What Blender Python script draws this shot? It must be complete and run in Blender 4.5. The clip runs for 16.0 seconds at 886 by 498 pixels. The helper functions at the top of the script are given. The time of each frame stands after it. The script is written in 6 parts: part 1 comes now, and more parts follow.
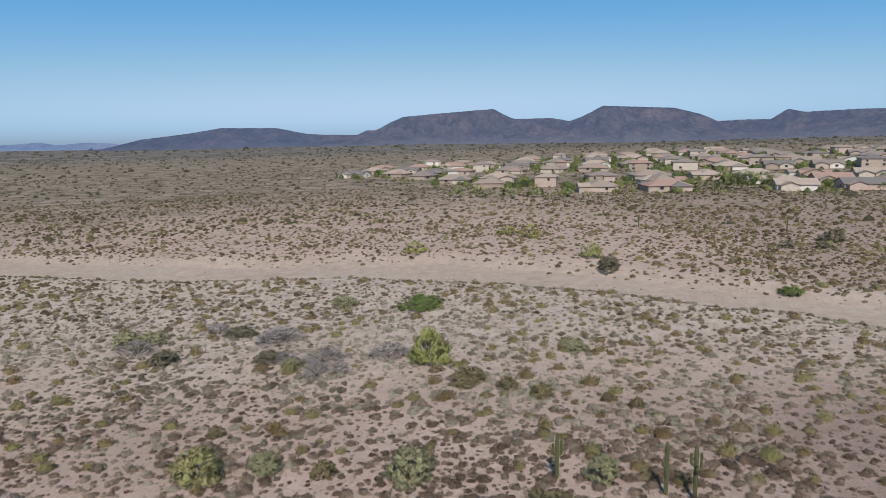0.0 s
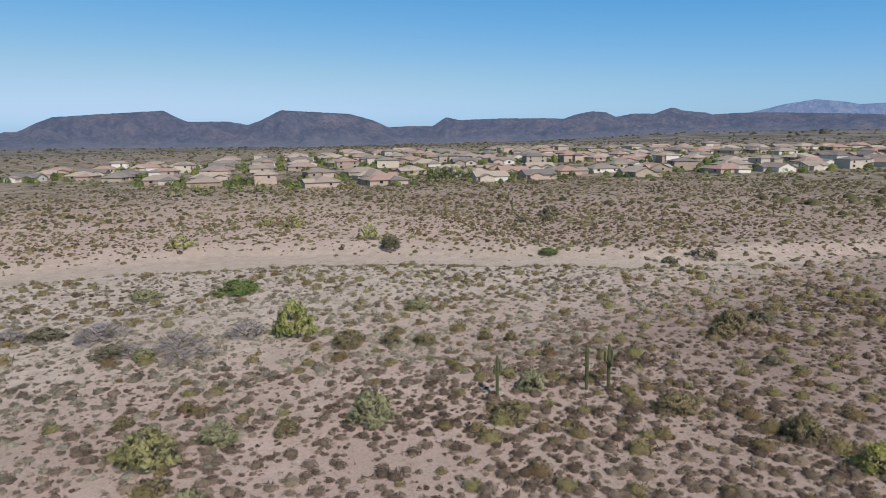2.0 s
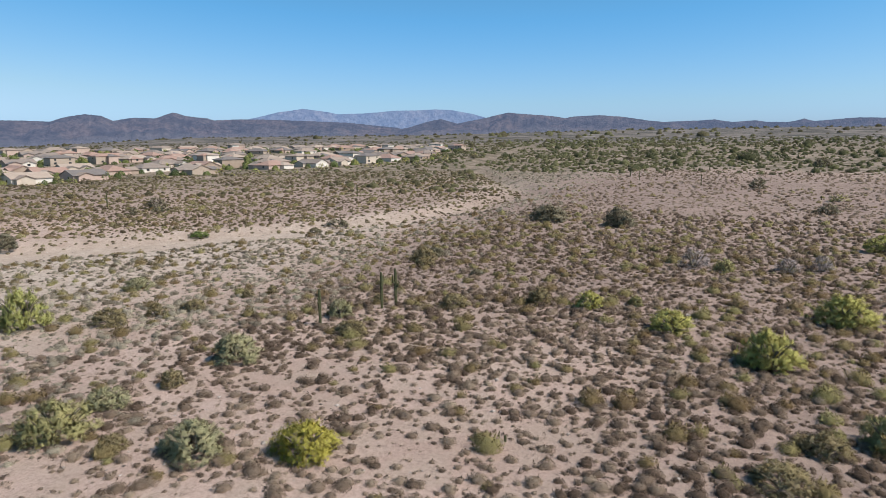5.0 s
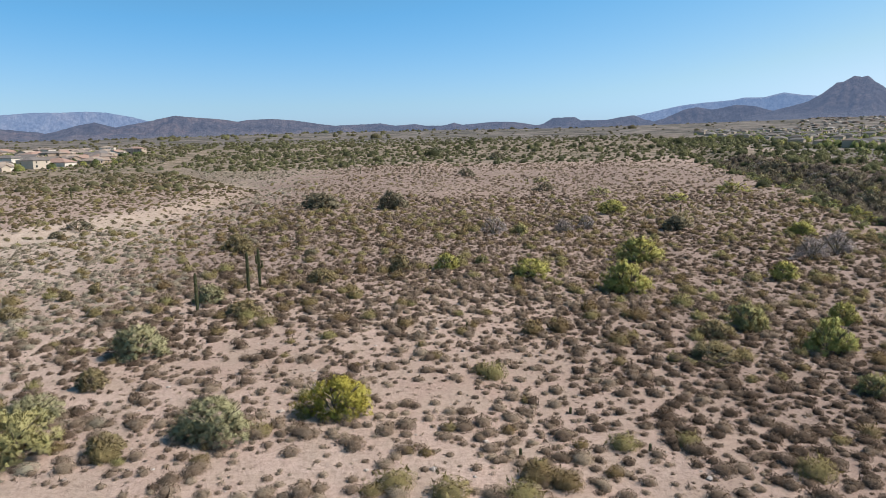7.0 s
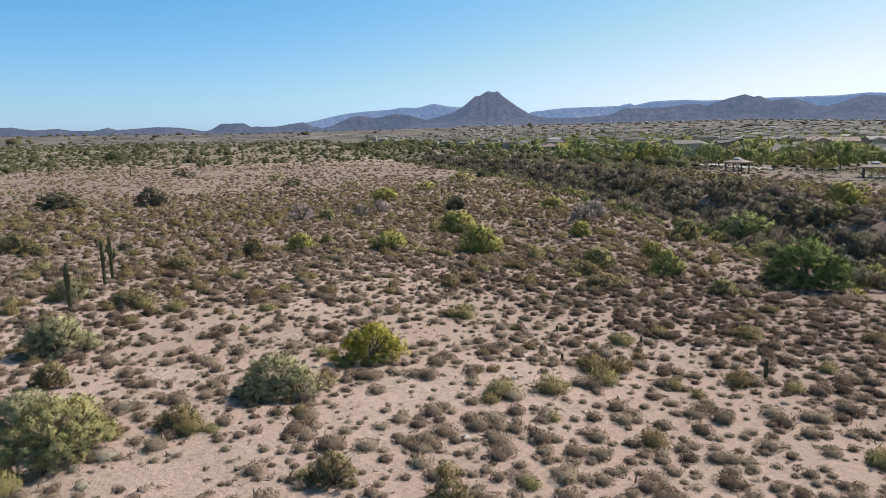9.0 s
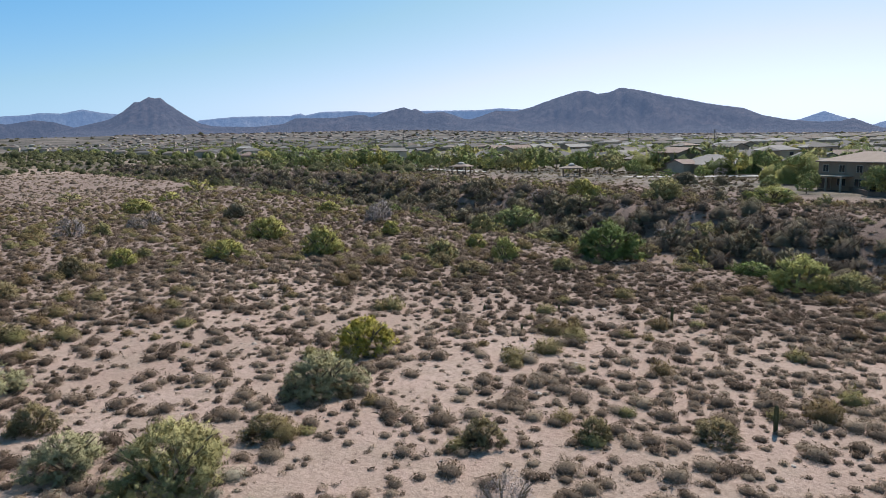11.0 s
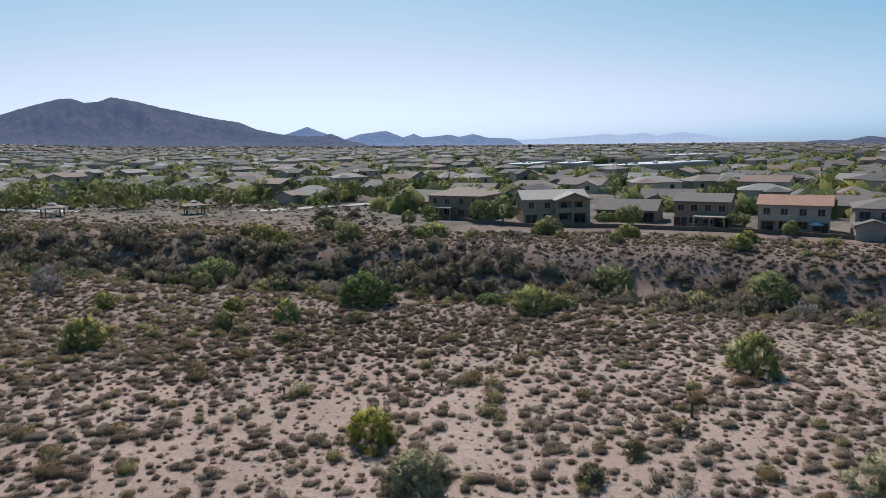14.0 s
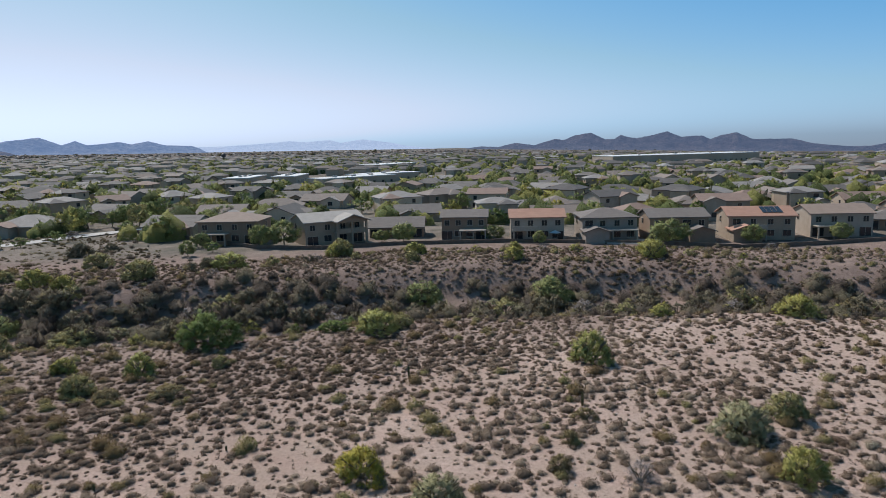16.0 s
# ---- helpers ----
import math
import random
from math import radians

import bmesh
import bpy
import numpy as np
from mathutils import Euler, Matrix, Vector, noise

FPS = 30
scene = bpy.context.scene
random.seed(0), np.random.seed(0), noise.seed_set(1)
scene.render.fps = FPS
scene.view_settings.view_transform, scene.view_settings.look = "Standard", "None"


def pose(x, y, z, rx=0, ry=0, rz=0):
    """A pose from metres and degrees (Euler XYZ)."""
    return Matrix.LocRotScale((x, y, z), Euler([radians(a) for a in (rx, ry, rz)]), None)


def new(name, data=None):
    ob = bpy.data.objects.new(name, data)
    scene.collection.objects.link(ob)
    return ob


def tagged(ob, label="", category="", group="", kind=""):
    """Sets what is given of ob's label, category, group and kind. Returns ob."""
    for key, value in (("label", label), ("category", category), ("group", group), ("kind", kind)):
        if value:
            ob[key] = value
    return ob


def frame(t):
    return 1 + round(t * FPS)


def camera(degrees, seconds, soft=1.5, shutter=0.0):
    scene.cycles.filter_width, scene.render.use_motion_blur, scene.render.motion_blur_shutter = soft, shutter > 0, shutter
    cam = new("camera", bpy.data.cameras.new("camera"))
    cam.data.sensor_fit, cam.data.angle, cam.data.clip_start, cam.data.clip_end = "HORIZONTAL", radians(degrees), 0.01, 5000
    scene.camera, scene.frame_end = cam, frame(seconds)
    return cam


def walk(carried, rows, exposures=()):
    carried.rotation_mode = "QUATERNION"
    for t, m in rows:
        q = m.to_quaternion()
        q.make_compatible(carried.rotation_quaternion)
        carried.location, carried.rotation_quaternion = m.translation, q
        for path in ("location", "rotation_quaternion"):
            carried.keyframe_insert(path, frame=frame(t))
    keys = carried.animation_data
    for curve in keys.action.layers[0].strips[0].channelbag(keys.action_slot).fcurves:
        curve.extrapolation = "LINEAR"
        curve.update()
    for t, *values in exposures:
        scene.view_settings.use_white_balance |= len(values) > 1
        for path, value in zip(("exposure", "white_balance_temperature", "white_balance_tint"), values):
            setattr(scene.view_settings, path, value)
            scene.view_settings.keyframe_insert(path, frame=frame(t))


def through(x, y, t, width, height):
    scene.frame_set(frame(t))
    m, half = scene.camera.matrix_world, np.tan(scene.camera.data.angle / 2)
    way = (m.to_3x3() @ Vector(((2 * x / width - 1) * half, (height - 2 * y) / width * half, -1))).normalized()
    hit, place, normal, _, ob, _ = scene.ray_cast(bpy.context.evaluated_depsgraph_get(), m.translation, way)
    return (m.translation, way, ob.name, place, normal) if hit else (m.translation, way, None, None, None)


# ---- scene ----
cam = camera(66.42, 16.0, soft=0.65, shutter=0.1)
PATH = [
    (0.0, pose(1.31, -70.78, 28.85, 80.72, 0.92, -0.08)),
    (0.5, pose(-4.67, -71.22, 28.04, 80.67, 0.91, -6.71)),
    (1.0, pose(-10.64, -71.19, 27.22, 80.65, 0.83, -13.34)),
    (1.5, pose(-16.61, -70.69, 26.02, 80.69, 0.70, -19.92)),
    (2.0, pose(-22.38, -71.09, 24.88, 80.79, 0.59, -26.69)),
    (2.5, pose(-28.10, -71.82, 23.89, 80.85, 0.55, -33.55)),
    (3.0, pose(-33.84, -71.34, 23.15, 80.85, 0.56, -40.15)),
    (3.5, pose(-39.14, -69.27, 22.36, 80.86, 0.59, -46.77)),
    (4.0, pose(-44.14, -66.44, 21.66, 80.87, 0.62, -53.40)),
    (4.5, pose(-48.45, -62.91, 20.91, 80.89, 0.59, -60.11)),
    (5.0, pose(-52.20, -58.90, 20.41, 80.89, 0.56, -66.81)),
    (5.5, pose(-54.83, -54.20, 19.57, 80.90, 0.70, -73.51)),
    (6.0, pose(-56.84, -49.08, 18.73, 80.89, 0.87, -80.26)),
    (6.5, pose(-58.26, -43.60, 17.89, 80.87, 1.05, -87.01)),
    (7.0, pose(-59.09, -37.83, 17.05, 80.82, 1.22, -93.79)),
    (7.5, pose(-59.38, -31.84, 16.22, 80.76, 1.37, -100.59)),
    (8.0, pose(-59.16, -25.82, 15.53, 80.73, 1.33, -107.38)),
    (8.5, pose(-58.28, -20.07, 14.82, 80.77, 1.29, -114.21)),
    (9.0, pose(-57.01, -15.05, 14.08, 80.82, 1.21, -121.03)),
    (9.5, pose(-55.14, -10.26, 13.86, 80.87, 1.18, -127.84)),
    (10.0, pose(-52.63, -5.60, 13.99, 80.92, 1.13, -134.58)),
    (10.5, pose(-49.33, -1.58, 13.87, 80.98, 1.20, -141.34)),
    (11.0, pose(-45.50, 2.10, 13.83, 81.02, 1.26, -148.09)),
    (11.5, pose(-41.19, 5.32, 14.04, 81.04, 1.32, -154.87)),
    (12.0, pose(-36.45, 8.02, 14.65, 81.06, 1.35, -161.65)),
    (12.5, pose(-31.30, 10.10, 15.82, 81.08, 1.31, -168.44)),
    (13.0, pose(-26.07, 12.06, 17.88, 81.12, 1.25, -175.22)),
    (13.5, pose(-20.71, 13.44, 19.77, 81.11, 1.18, -181.91)),
    (14.0, pose(-15.25, 14.37, 21.32, 81.11, 1.14, -188.57)),
    (14.5, pose(-9.80, 14.67, 22.55, 81.15, 1.13, -195.16)),
    (15.0, pose(-4.36, 14.48, 23.56, 81.15, 1.16, -201.67)),
    (15.5, pose(1.00, 13.76, 24.48, 81.11, 1.26, -208.15)),
    (16.0, pose(6.37, 12.59, 25.96, 81.09, 1.35, -214.63)),
]
walk(cam, PATH, exposures=[(0.0, -0.25, 5850, 12), (3.0, -0.11, 5900, 12), (5.0, 0.08, 6060, 12), (8.5, 0.17, 6330, 12), (10.0, 0.14, 6200, 12), (12.5, -0.12, 5850, 12), (16.0, -0.2, 5940, 12)])

# ---- world, sun ----
SUN_EL, SUN_ROT = radians(48), radians(177)
world = bpy.data.worlds.new("world")
scene.world = world
world.use_nodes = True
wn = world.node_tree.nodes
sky = wn.new("ShaderNodeTexSky")
sky.sky_type, sky.sun_disc = "NISHITA", False
sky.sun_elevation, sky.sun_rotation = SUN_EL, SUN_ROT
sky.altitude, sky.air_density, sky.dust_density, sky.ozone_density = 300, 0.8, 1.0, 3.0
# the dry air's hue: deep blue where the sky is dim, whitish where it is bright
grey = wn.new("ShaderNodeRGBToBW")
dim = wn.new("ShaderNodeMath")
dim.operation, dim.inputs[1].default_value = "MULTIPLY", 0.1
hue = wn.new("ShaderNodeValToRGB")
while len(hue.color_ramp.elements) < 3:
    hue.color_ramp.elements.new(0.5)
for e, (at, c) in zip(hue.color_ramp.elements, ((0.30, (0.175, 0.505, 0.88)), (0.49, (0.305, 0.485, 0.60)), (0.69, (0.405, 0.455, 0.525)))):
    e.position, e.color = at, (*c, 1)
clear = wn.new("ShaderNodeMixRGB")
clear.blend_type, clear.inputs[0].default_value = "MULTIPLY", 1.0
wl = world.node_tree.links
wl.new(sky.outputs[0], grey.inputs[0])
wl.new(grey.outputs[0], dim.inputs[0])
# and whitish again low over the horizon
where = wn.new("ShaderNodeTexCoord")
split = wn.new("ShaderNodeSeparateXYZ")
low = wn.new("ShaderNodeMath")
low.operation, low.inputs[1].default_value, low.inputs[2].default_value = "MULTIPLY_ADD", -2.2, 0.60
paler = wn.new("ShaderNodeMath")
paler.operation, paler.inputs[2].default_value = "SMOOTH_MAX", 0.1
wl.new(where.outputs["Generated"], split.inputs[0])
wl.new(split.outputs["Z"], low.inputs[0])
wl.new(low.outputs[0], paler.inputs[0])
wl.new(dim.outputs[0], paler.inputs[1])
wl.new(paler.outputs[0], hue.inputs[0])
wl.new(grey.outputs[0], clear.inputs[1])
wl.new(hue.outputs[0], clear.inputs[2])
wl.new(clear.outputs[0], wn["Background"].inputs[0])
wn["Background"].inputs[1].default_value = 0.12 * 2.2
sun = new("sun", bpy.data.lights.new("sun", "SUN"))
sun.data.energy, sun.data.angle, sun.data.color = 5.0, radians(0.53), (1.0, 0.91, 0.78)
SUN_DIR = Vector((math.sin(SUN_ROT) * math.cos(SUN_EL), math.cos(SUN_ROT) * math.cos(SUN_EL), math.sin(SUN_EL)))
sun.matrix_world = Matrix.Translation((0, 0, 200)) @ SUN_DIR.to_track_quat("Z", "Y").to_matrix().to_4x4()


# ---- materials ----
class Nodes:
    """A short way to write node materials."""

    def __init__(self, name, rough=0.85, spec=0.2):
        self.m = bpy.data.materials.new(name)
        self.m.use_nodes = True
        self.t = self.m.node_tree
        self.b = self.t.nodes["Principled BSDF"]
        self.b.inputs["Roughness"].default_value = rough
        self.b.inputs["Specular IOR Level"].default_value = spec

    def n(self, kind, **kw):
        node = self.t.nodes.new("ShaderNode" + kind)
        for k, v in kw.items():
            if k in node.inputs:
                node.inputs[k].default_value = v
        return node

    def link(self, a, b):
        self.t.links.new(a, b)

    def noise(self, scale, detail=5.0, rough=0.6, coord=None):
        node = self.n("TexNoise", Scale=scale, Detail=detail, Roughness=rough)
        self.link(coord or self.place(), node.inputs["Vector"])
        return node.outputs["Fac"]

    def place(self):
        return self.n("NewGeometry").outputs["Position"]

    def attr(self, name):
        node = self.n("Attribute")
        node.attribute_name = name
        return node.outputs["Fac"]

    def random(self):
        return self.n("ObjectInfo").outputs["Random"]

    def ramp(self, fac, *stops):
        node = self.n("ValToRGB")
        while len(node.color_ramp.elements) < len(stops):
            node.color_ramp.elements.new(0.5)
        for e, (at, c) in zip(node.color_ramp.elements, stops):
            e.position, e.color = at, ((*c, 1) if isinstance(c, tuple) else (c, c, c, 1))
        self.link(fac, node.inputs[0])
        return node.outputs[0]

    def mix(self, fac, a, b, how="MIX"):
        node = self.n("MixRGB")
        node.blend_type = how
        for i, v in ((0, fac), (1, a), (2, b)):
            if isinstance(v, (float, int)):
                node.inputs[i].default_value = v if i == 0 else (v, v, v, 1)
            elif isinstance(v, tuple):
                node.inputs[i].default_value = (*v, 1)
            else:
                self.link(v, node.inputs[i])
        return node.outputs[0]

    def bump(self, height, strength=0.4, distance=0.05):
        node = self.n("Bump", Strength=strength, Distance=distance)
        self.link(height, node.inputs["Height"])
        self.link(node.outputs[0], self.b.inputs["Normal"])

    def colour(self, c):
        if isinstance(c, tuple):
            self.b.inputs["Base Color"].default_value = (*c, 1)
        else:
            self.link(c, self.b.inputs["Base Color"])
        return self


def gaps(k, shader, scale, cut):
    """Lets the light through between leaves and twigs: holes where a fine noise stays below cut."""
    stretch = k.n("Mapping")
    stretch.inputs["Scale"].default_value = (1.0, 1.0, 0.55)
    k.link(k.place(), stretch.inputs["Vector"])
    test = k.n("Math")
    test.operation = "GREATER_THAN"
    k.link(k.noise(scale, 2.0, 0.7, stretch.outputs[0]), test.inputs[0])
    if isinstance(cut, float):
        test.inputs[1].default_value = cut
    else:
        k.link(cut, test.inputs[1])
    mix = k.n("MixShader")
    k.link(test.outputs[0], mix.inputs[0])
    k.link(k.n("BsdfTransparent").outputs[0], mix.inputs[1])
    k.link(shader, mix.inputs[2])
    k.link(mix.outputs[0], k.t.nodes["Material Output"].inputs[0])


def foliage(name, dark, light, dry, through=0.08, cut=0.52):
    """Leaves: the tone of each plant, and a speckle from leaf to leaf."""
    k = Nodes(name, 0.75, 0.15)
    tone = k.ramp(k.noise(9.0, 3), (0.3, dark), (0.62, light))
    tone = k.mix(k.ramp(k.noise(0.55, 2), (0.45, 0.0), (0.75, 0.7)), tone, dry)
    k.colour(tone)
    leaf = k.n("BsdfTranslucent")
    k.link(tone, leaf.inputs["Color"])
    add = k.n("MixShader")
    add.inputs[0].default_value = through
    k.link(k.b.outputs[0], add.inputs[1])
    k.link(leaf.outputs[0], add.inputs[2])
    gaps(k, add.outputs[0], 24.0, cut)
    return k.m


def scrub(name, a, b, c, airy=True):
    """Low scrub, its hue set plant by plant by the attribute tone."""
    k = Nodes(name, 0.9, 0.1)
    col = k.ramp(k.attr("tone"), (0.0, a), (0.5, b), (1.0, c))
    fine = k.noise(13.0, 4, 0.8)
    k.colour(k.mix(k.ramp(fine, (0.40, 0.0), (0.60, 1.0)), col, k.mix(1.0, col, (0.50, 0.48, 0.47), "MULTIPLY")))
    if airy:
        leaf = k.n("BsdfTranslucent")
        k.link(k.b.inputs["Base Color"].links[0].from_socket, leaf.inputs["Color"])
        both = k.n("MixShader")
        both.inputs[0].default_value = 0.14
        k.link(k.b.outputs[0], both.inputs[1])
        k.link(leaf.outputs[0], both.inputs[2])
        gaps(k, both.outputs[0], 20.0, k.attr("gap"))
    return k.m


M_BURSAGE = scrub("bursage_twigs", (0.14, 0.098, 0.07), (0.295, 0.218, 0.158), (0.42, 0.33, 0.237))
M_PALE = scrub("pale_bursage_leaves", (0.18, 0.147, 0.108), (0.365, 0.315, 0.235), (0.51, 0.455, 0.335))
M_OLIVE = scrub("olive_scrub_leaves", (0.11, 0.082, 0.048), (0.21, 0.17, 0.092), (0.30, 0.265, 0.14))
M_CREOSOTE = scrub("creosote_leaves", (0.24, 0.165, 0.085), (0.31, 0.245, 0.115), (0.34, 0.305, 0.13))
M_BRUSH = scrub("arroyo_brush_leaves", (0.12, 0.095, 0.077), (0.21, 0.17, 0.13), (0.26, 0.225, 0.145))
M_BELT = scrub("far_thicket_leaves", (0.085, 0.09, 0.045), (0.14, 0.145, 0.07), (0.21, 0.205, 0.095))
M_STONE = scrub("loose_stone", (0.20, 0.15, 0.125), (0.40, 0.33, 0.28), (0.60, 0.53, 0.47), False)
M_FARSCRUB = scrub("far_scrub_leaves", (0.09, 0.08, 0.045), (0.145, 0.13, 0.07), (0.20, 0.195, 0.095))
LEAVES = {
    "pv": foliage("palo_verde_leaves", (0.25, 0.262, 0.075), (0.46, 0.45, 0.15), (0.38, 0.365, 0.14)),
    "ye": foliage("flowering_palo_verde_leaves", (0.25, 0.225, 0.04), (0.50, 0.43, 0.078), (0.38, 0.34, 0.08)),
    "yg": foliage("yellow_green_leaves", (0.265, 0.255, 0.07), (0.50, 0.46, 0.14), (0.41, 0.375, 0.14)),
    "gg": foliage("grey_green_leaves", (0.25, 0.235, 0.125), (0.42, 0.395, 0.22), (0.35, 0.315, 0.175)),
    "ol": foliage("olive_leaves", (0.245, 0.225, 0.095), (0.44, 0.40, 0.175), (0.375, 0.33, 0.155)),
    "dg": foliage("dark_green_leaves", (0.096, 0.144, 0.040), (0.221, 0.273, 0.078), (0.182, 0.208, 0.078)),
    "me": foliage("mesquite_leaves", (0.195, 0.22, 0.085), (0.36, 0.38, 0.15), (0.31, 0.31, 0.13)),
    "dk": foliage("dark_olive_leaves", (0.125, 0.113, 0.072), (0.265, 0.23, 0.148), (0.23, 0.195, 0.138), 0.15, 0.50),
    "dd": foliage("dry_grey_twigs", (0.272, 0.224, 0.208), (0.416, 0.364, 0.351), (0.338, 0.286, 0.273), 0.05, 0.55),
    "cr": foliage("creosote_bush_leaves", (0.20, 0.16, 0.082), (0.34, 0.275, 0.14), (0.28, 0.22, 0.13), 0.15),
    "tr": foliage("street_tree_leaves", (0.15, 0.19, 0.065), (0.32, 0.37, 0.13), (0.30, 0.31, 0.12)),
}


def plain(name, a, b, scale=3.0, rough=0.8, bump=0.15, fine=40.0, spec=0.3):
    k = Nodes(name, rough, spec)
    k.colour(k.mix(k.ramp(k.noise(fine, 4), (0.4, 0.0), (0.7, 0.45)), k.ramp(k.noise(scale, 4), (0.3, a), (0.7, b)), k.mix(0.5, a, b)))
    if bump:
        k.bump(k.noise(fine, 4), bump)
    return k.m


def chosen(name, *tints, rough=0.8, scale=0.6, tiles=False):
    """One finish in several tints, picked house by house."""
    k = Nodes(name, rough, 0.25)
    pick = k.ramp(k.random(), *[(i / len(tints), c) for i, c in enumerate(tints)])
    k.t.nodes[pick.node.name].color_ramp.interpolation = "CONSTANT"
    c = k.mix(k.ramp(k.noise(scale, 4), (0.35, 0.0), (0.7, 0.5)), pick, k.mix(1.0, pick, (0.72, 0.70, 0.68), "MULTIPLY"))
    k.colour(k.mix(k.ramp(k.noise(18.0, 2), (0.4, 0.0), (0.65, 0.35)), c, k.mix(1.0, c, (1.18, 1.15, 1.12), "MULTIPLY")))
    if tiles:
        w = k.n("TexWave", Scale=2.6, Distortion=0.4)
        w.wave_type, w.bands_direction = "BANDS", "Z"
        k.link(k.place(), w.inputs["Vector"])
        k.bump(w.outputs["Fac"], 0.6, 0.06)
    else:
        k.bump(k.noise(25.0, 4), 0.15)
    return k.m


M_BARK = plain("bark", (0.16, 0.13, 0.09), (0.24, 0.20, 0.13), 6.0, 0.9, 0.3)
M_STUCCO = chosen("stucco", (0.48, 0.375, 0.275), (0.40, 0.30, 0.215), (0.56, 0.46, 0.35), (0.44, 0.355, 0.28), (0.34, 0.26, 0.195))
M_ROOF = chosen("roof_tiles", (0.20, 0.175, 0.155), (0.155, 0.138, 0.125), (0.24, 0.195, 0.165), (0.12, 0.108, 0.10), (0.28, 0.195, 0.155), (0.30, 0.27, 0.245), tiles=True)
M_ROOF_N = chosen("pale_roof_tiles", (0.32, 0.25, 0.20), (0.40, 0.315, 0.25), (0.26, 0.21, 0.175), (0.36, 0.235, 0.185), (0.19, 0.165, 0.15), tiles=True)
M_STUCCO_N = chosen("pale_stucco", (0.55, 0.465, 0.375), (0.43, 0.345, 0.27), (0.70, 0.64, 0.56), (0.37, 0.285, 0.22), (0.50, 0.375, 0.31))
M_GLASS = Nodes("window_glass", 0.08, 0.5).colour((0.03, 0.035, 0.04)).m
M_TRIM = plain("tan_trim", (0.34, 0.29, 0.235), (0.42, 0.365, 0.30), 2.0)
M_BLOCK = plain("block_wall", (0.12, 0.088, 0.068), (0.19, 0.145, 0.115), 1.2, 0.9, 0.3, 12.0)
M_WHITE = plain("white_roof_coating", (0.55, 0.54, 0.52), (0.66, 0.65, 0.63), 0.3, 0.7)
M_DARKMETAL = plain("dark_metal", (0.05, 0.05, 0.055), (0.09, 0.09, 0.095), 1.0, 0.5)
M_POLE = plain("weathered_pole", (0.12, 0.095, 0.075), (0.18, 0.15, 0.12), 2.0)
M_SAGUARO = plain("saguaro_skin", (0.075, 0.08, 0.035), (0.13, 0.125, 0.06), 3.0, 0.8, 0.2, 30.0)
M_PAVING = plain("pale_paving", (0.40, 0.37, 0.34), (0.50, 0.46, 0.42), 0.4, 0.9)


def ground_material():
    k = Nodes("desert_ground", 0.95, 0.1)
    sand = k.ramp(k.noise(0.05, 6), (0.32, (0.41, 0.29, 0.23)), (0.55, (0.50, 0.365, 0.297)), (0.72, (0.57, 0.435, 0.355)))
    patch = k.ramp(k.noise(0.35, 5), (0.42, 0.0), (0.62, 0.8))
    sand = k.mix(patch, sand, (0.43, 0.325, 0.255))
    grey = k.ramp(k.noise(0.5, 6), (0.3, (0.39, 0.305, 0.24)), (0.7, (0.57, 0.465, 0.38)))
    col = k.mix(k.attr("gravel"), sand, grey)
    bed = k.ramp(k.noise(0.4, 6), (0.3, (0.36, 0.275, 0.21)), (0.7, (0.52, 0.405, 0.32)))
    col = k.mix(k.attr("wash"), col, bed)
    red = k.ramp(k.noise(0.25, 6), (0.3, (0.19, 0.135, 0.112)), (0.7, (0.33, 0.24, 0.195)))
    col = k.mix(k.attr("bank"), col, red)
    town = k.ramp(k.noise(0.12, 5), (0.35, (0.12, 0.11, 0.085)), (0.65, (0.27, 0.22, 0.18)))
    col = k.mix(k.attr("town"), col, town)
    far = k.ramp(k.noise(0.06, 8, 0.8), (0.40, (0.11, 0.095, 0.06)), (0.5, (0.23, 0.18, 0.13)), (0.62, (0.37, 0.285, 0.215)))
    col = k.mix(k.attr("scrub"), col, far)
    plain_far = k.ramp(k.noise(0.012, 8, 0.75), (0.40, (0.075, 0.07, 0.06)), (0.50, (0.15, 0.13, 0.112)), (0.62, (0.30, 0.25, 0.21)))
    col = k.mix(k.attr("far"), col, plain_far)
    stones = k.n("TexVoronoi", Scale=5.5)
    k.link(k.place(), stones.inputs["Vector"])
    many = k.ramp(k.noise(0.3, 3), (0.42, 0.0), (0.65, 1.0))
    many = k.mix(1.0, many, k.attr("wash"), "LIGHTEN")
    pebble = k.mix(1.0, k.ramp(stones.outputs["Distance"], (0.10, 1.0), (0.22, 0.0)), many, "MULTIPLY")
    tint = k.n("TexVoronoi", Scale=5.5)
    k.link(k.place(), tint.inputs["Vector"])
    col = k.mix(k.mix(1.0, pebble, 0.75, "MULTIPLY"), col, k.ramp(tint.outputs["Color"], (0.2, (0.16, 0.12, 0.10)), (0.8, (0.62, 0.55, 0.48))))
    col = k.mix(k.ramp(k.noise(4.0, 6, 0.75), (0.47, 0.0), (0.66, 0.85)), col, k.mix(1.0, col, (0.62, 0.60, 0.60), "MULTIPLY"))
    col = k.mix(k.ramp(k.noise(13.0, 4, 0.8), (0.52, 0.0), (0.62, 0.8)), col, k.mix(1.0, col, (0.55, 0.53, 0.52), "MULTIPLY"))
    k.colour(col)
    k.bump(k.noise(2.5, 8, 0.7), 0.7, 0.25)
    return k.m


M_GROUND = ground_material()


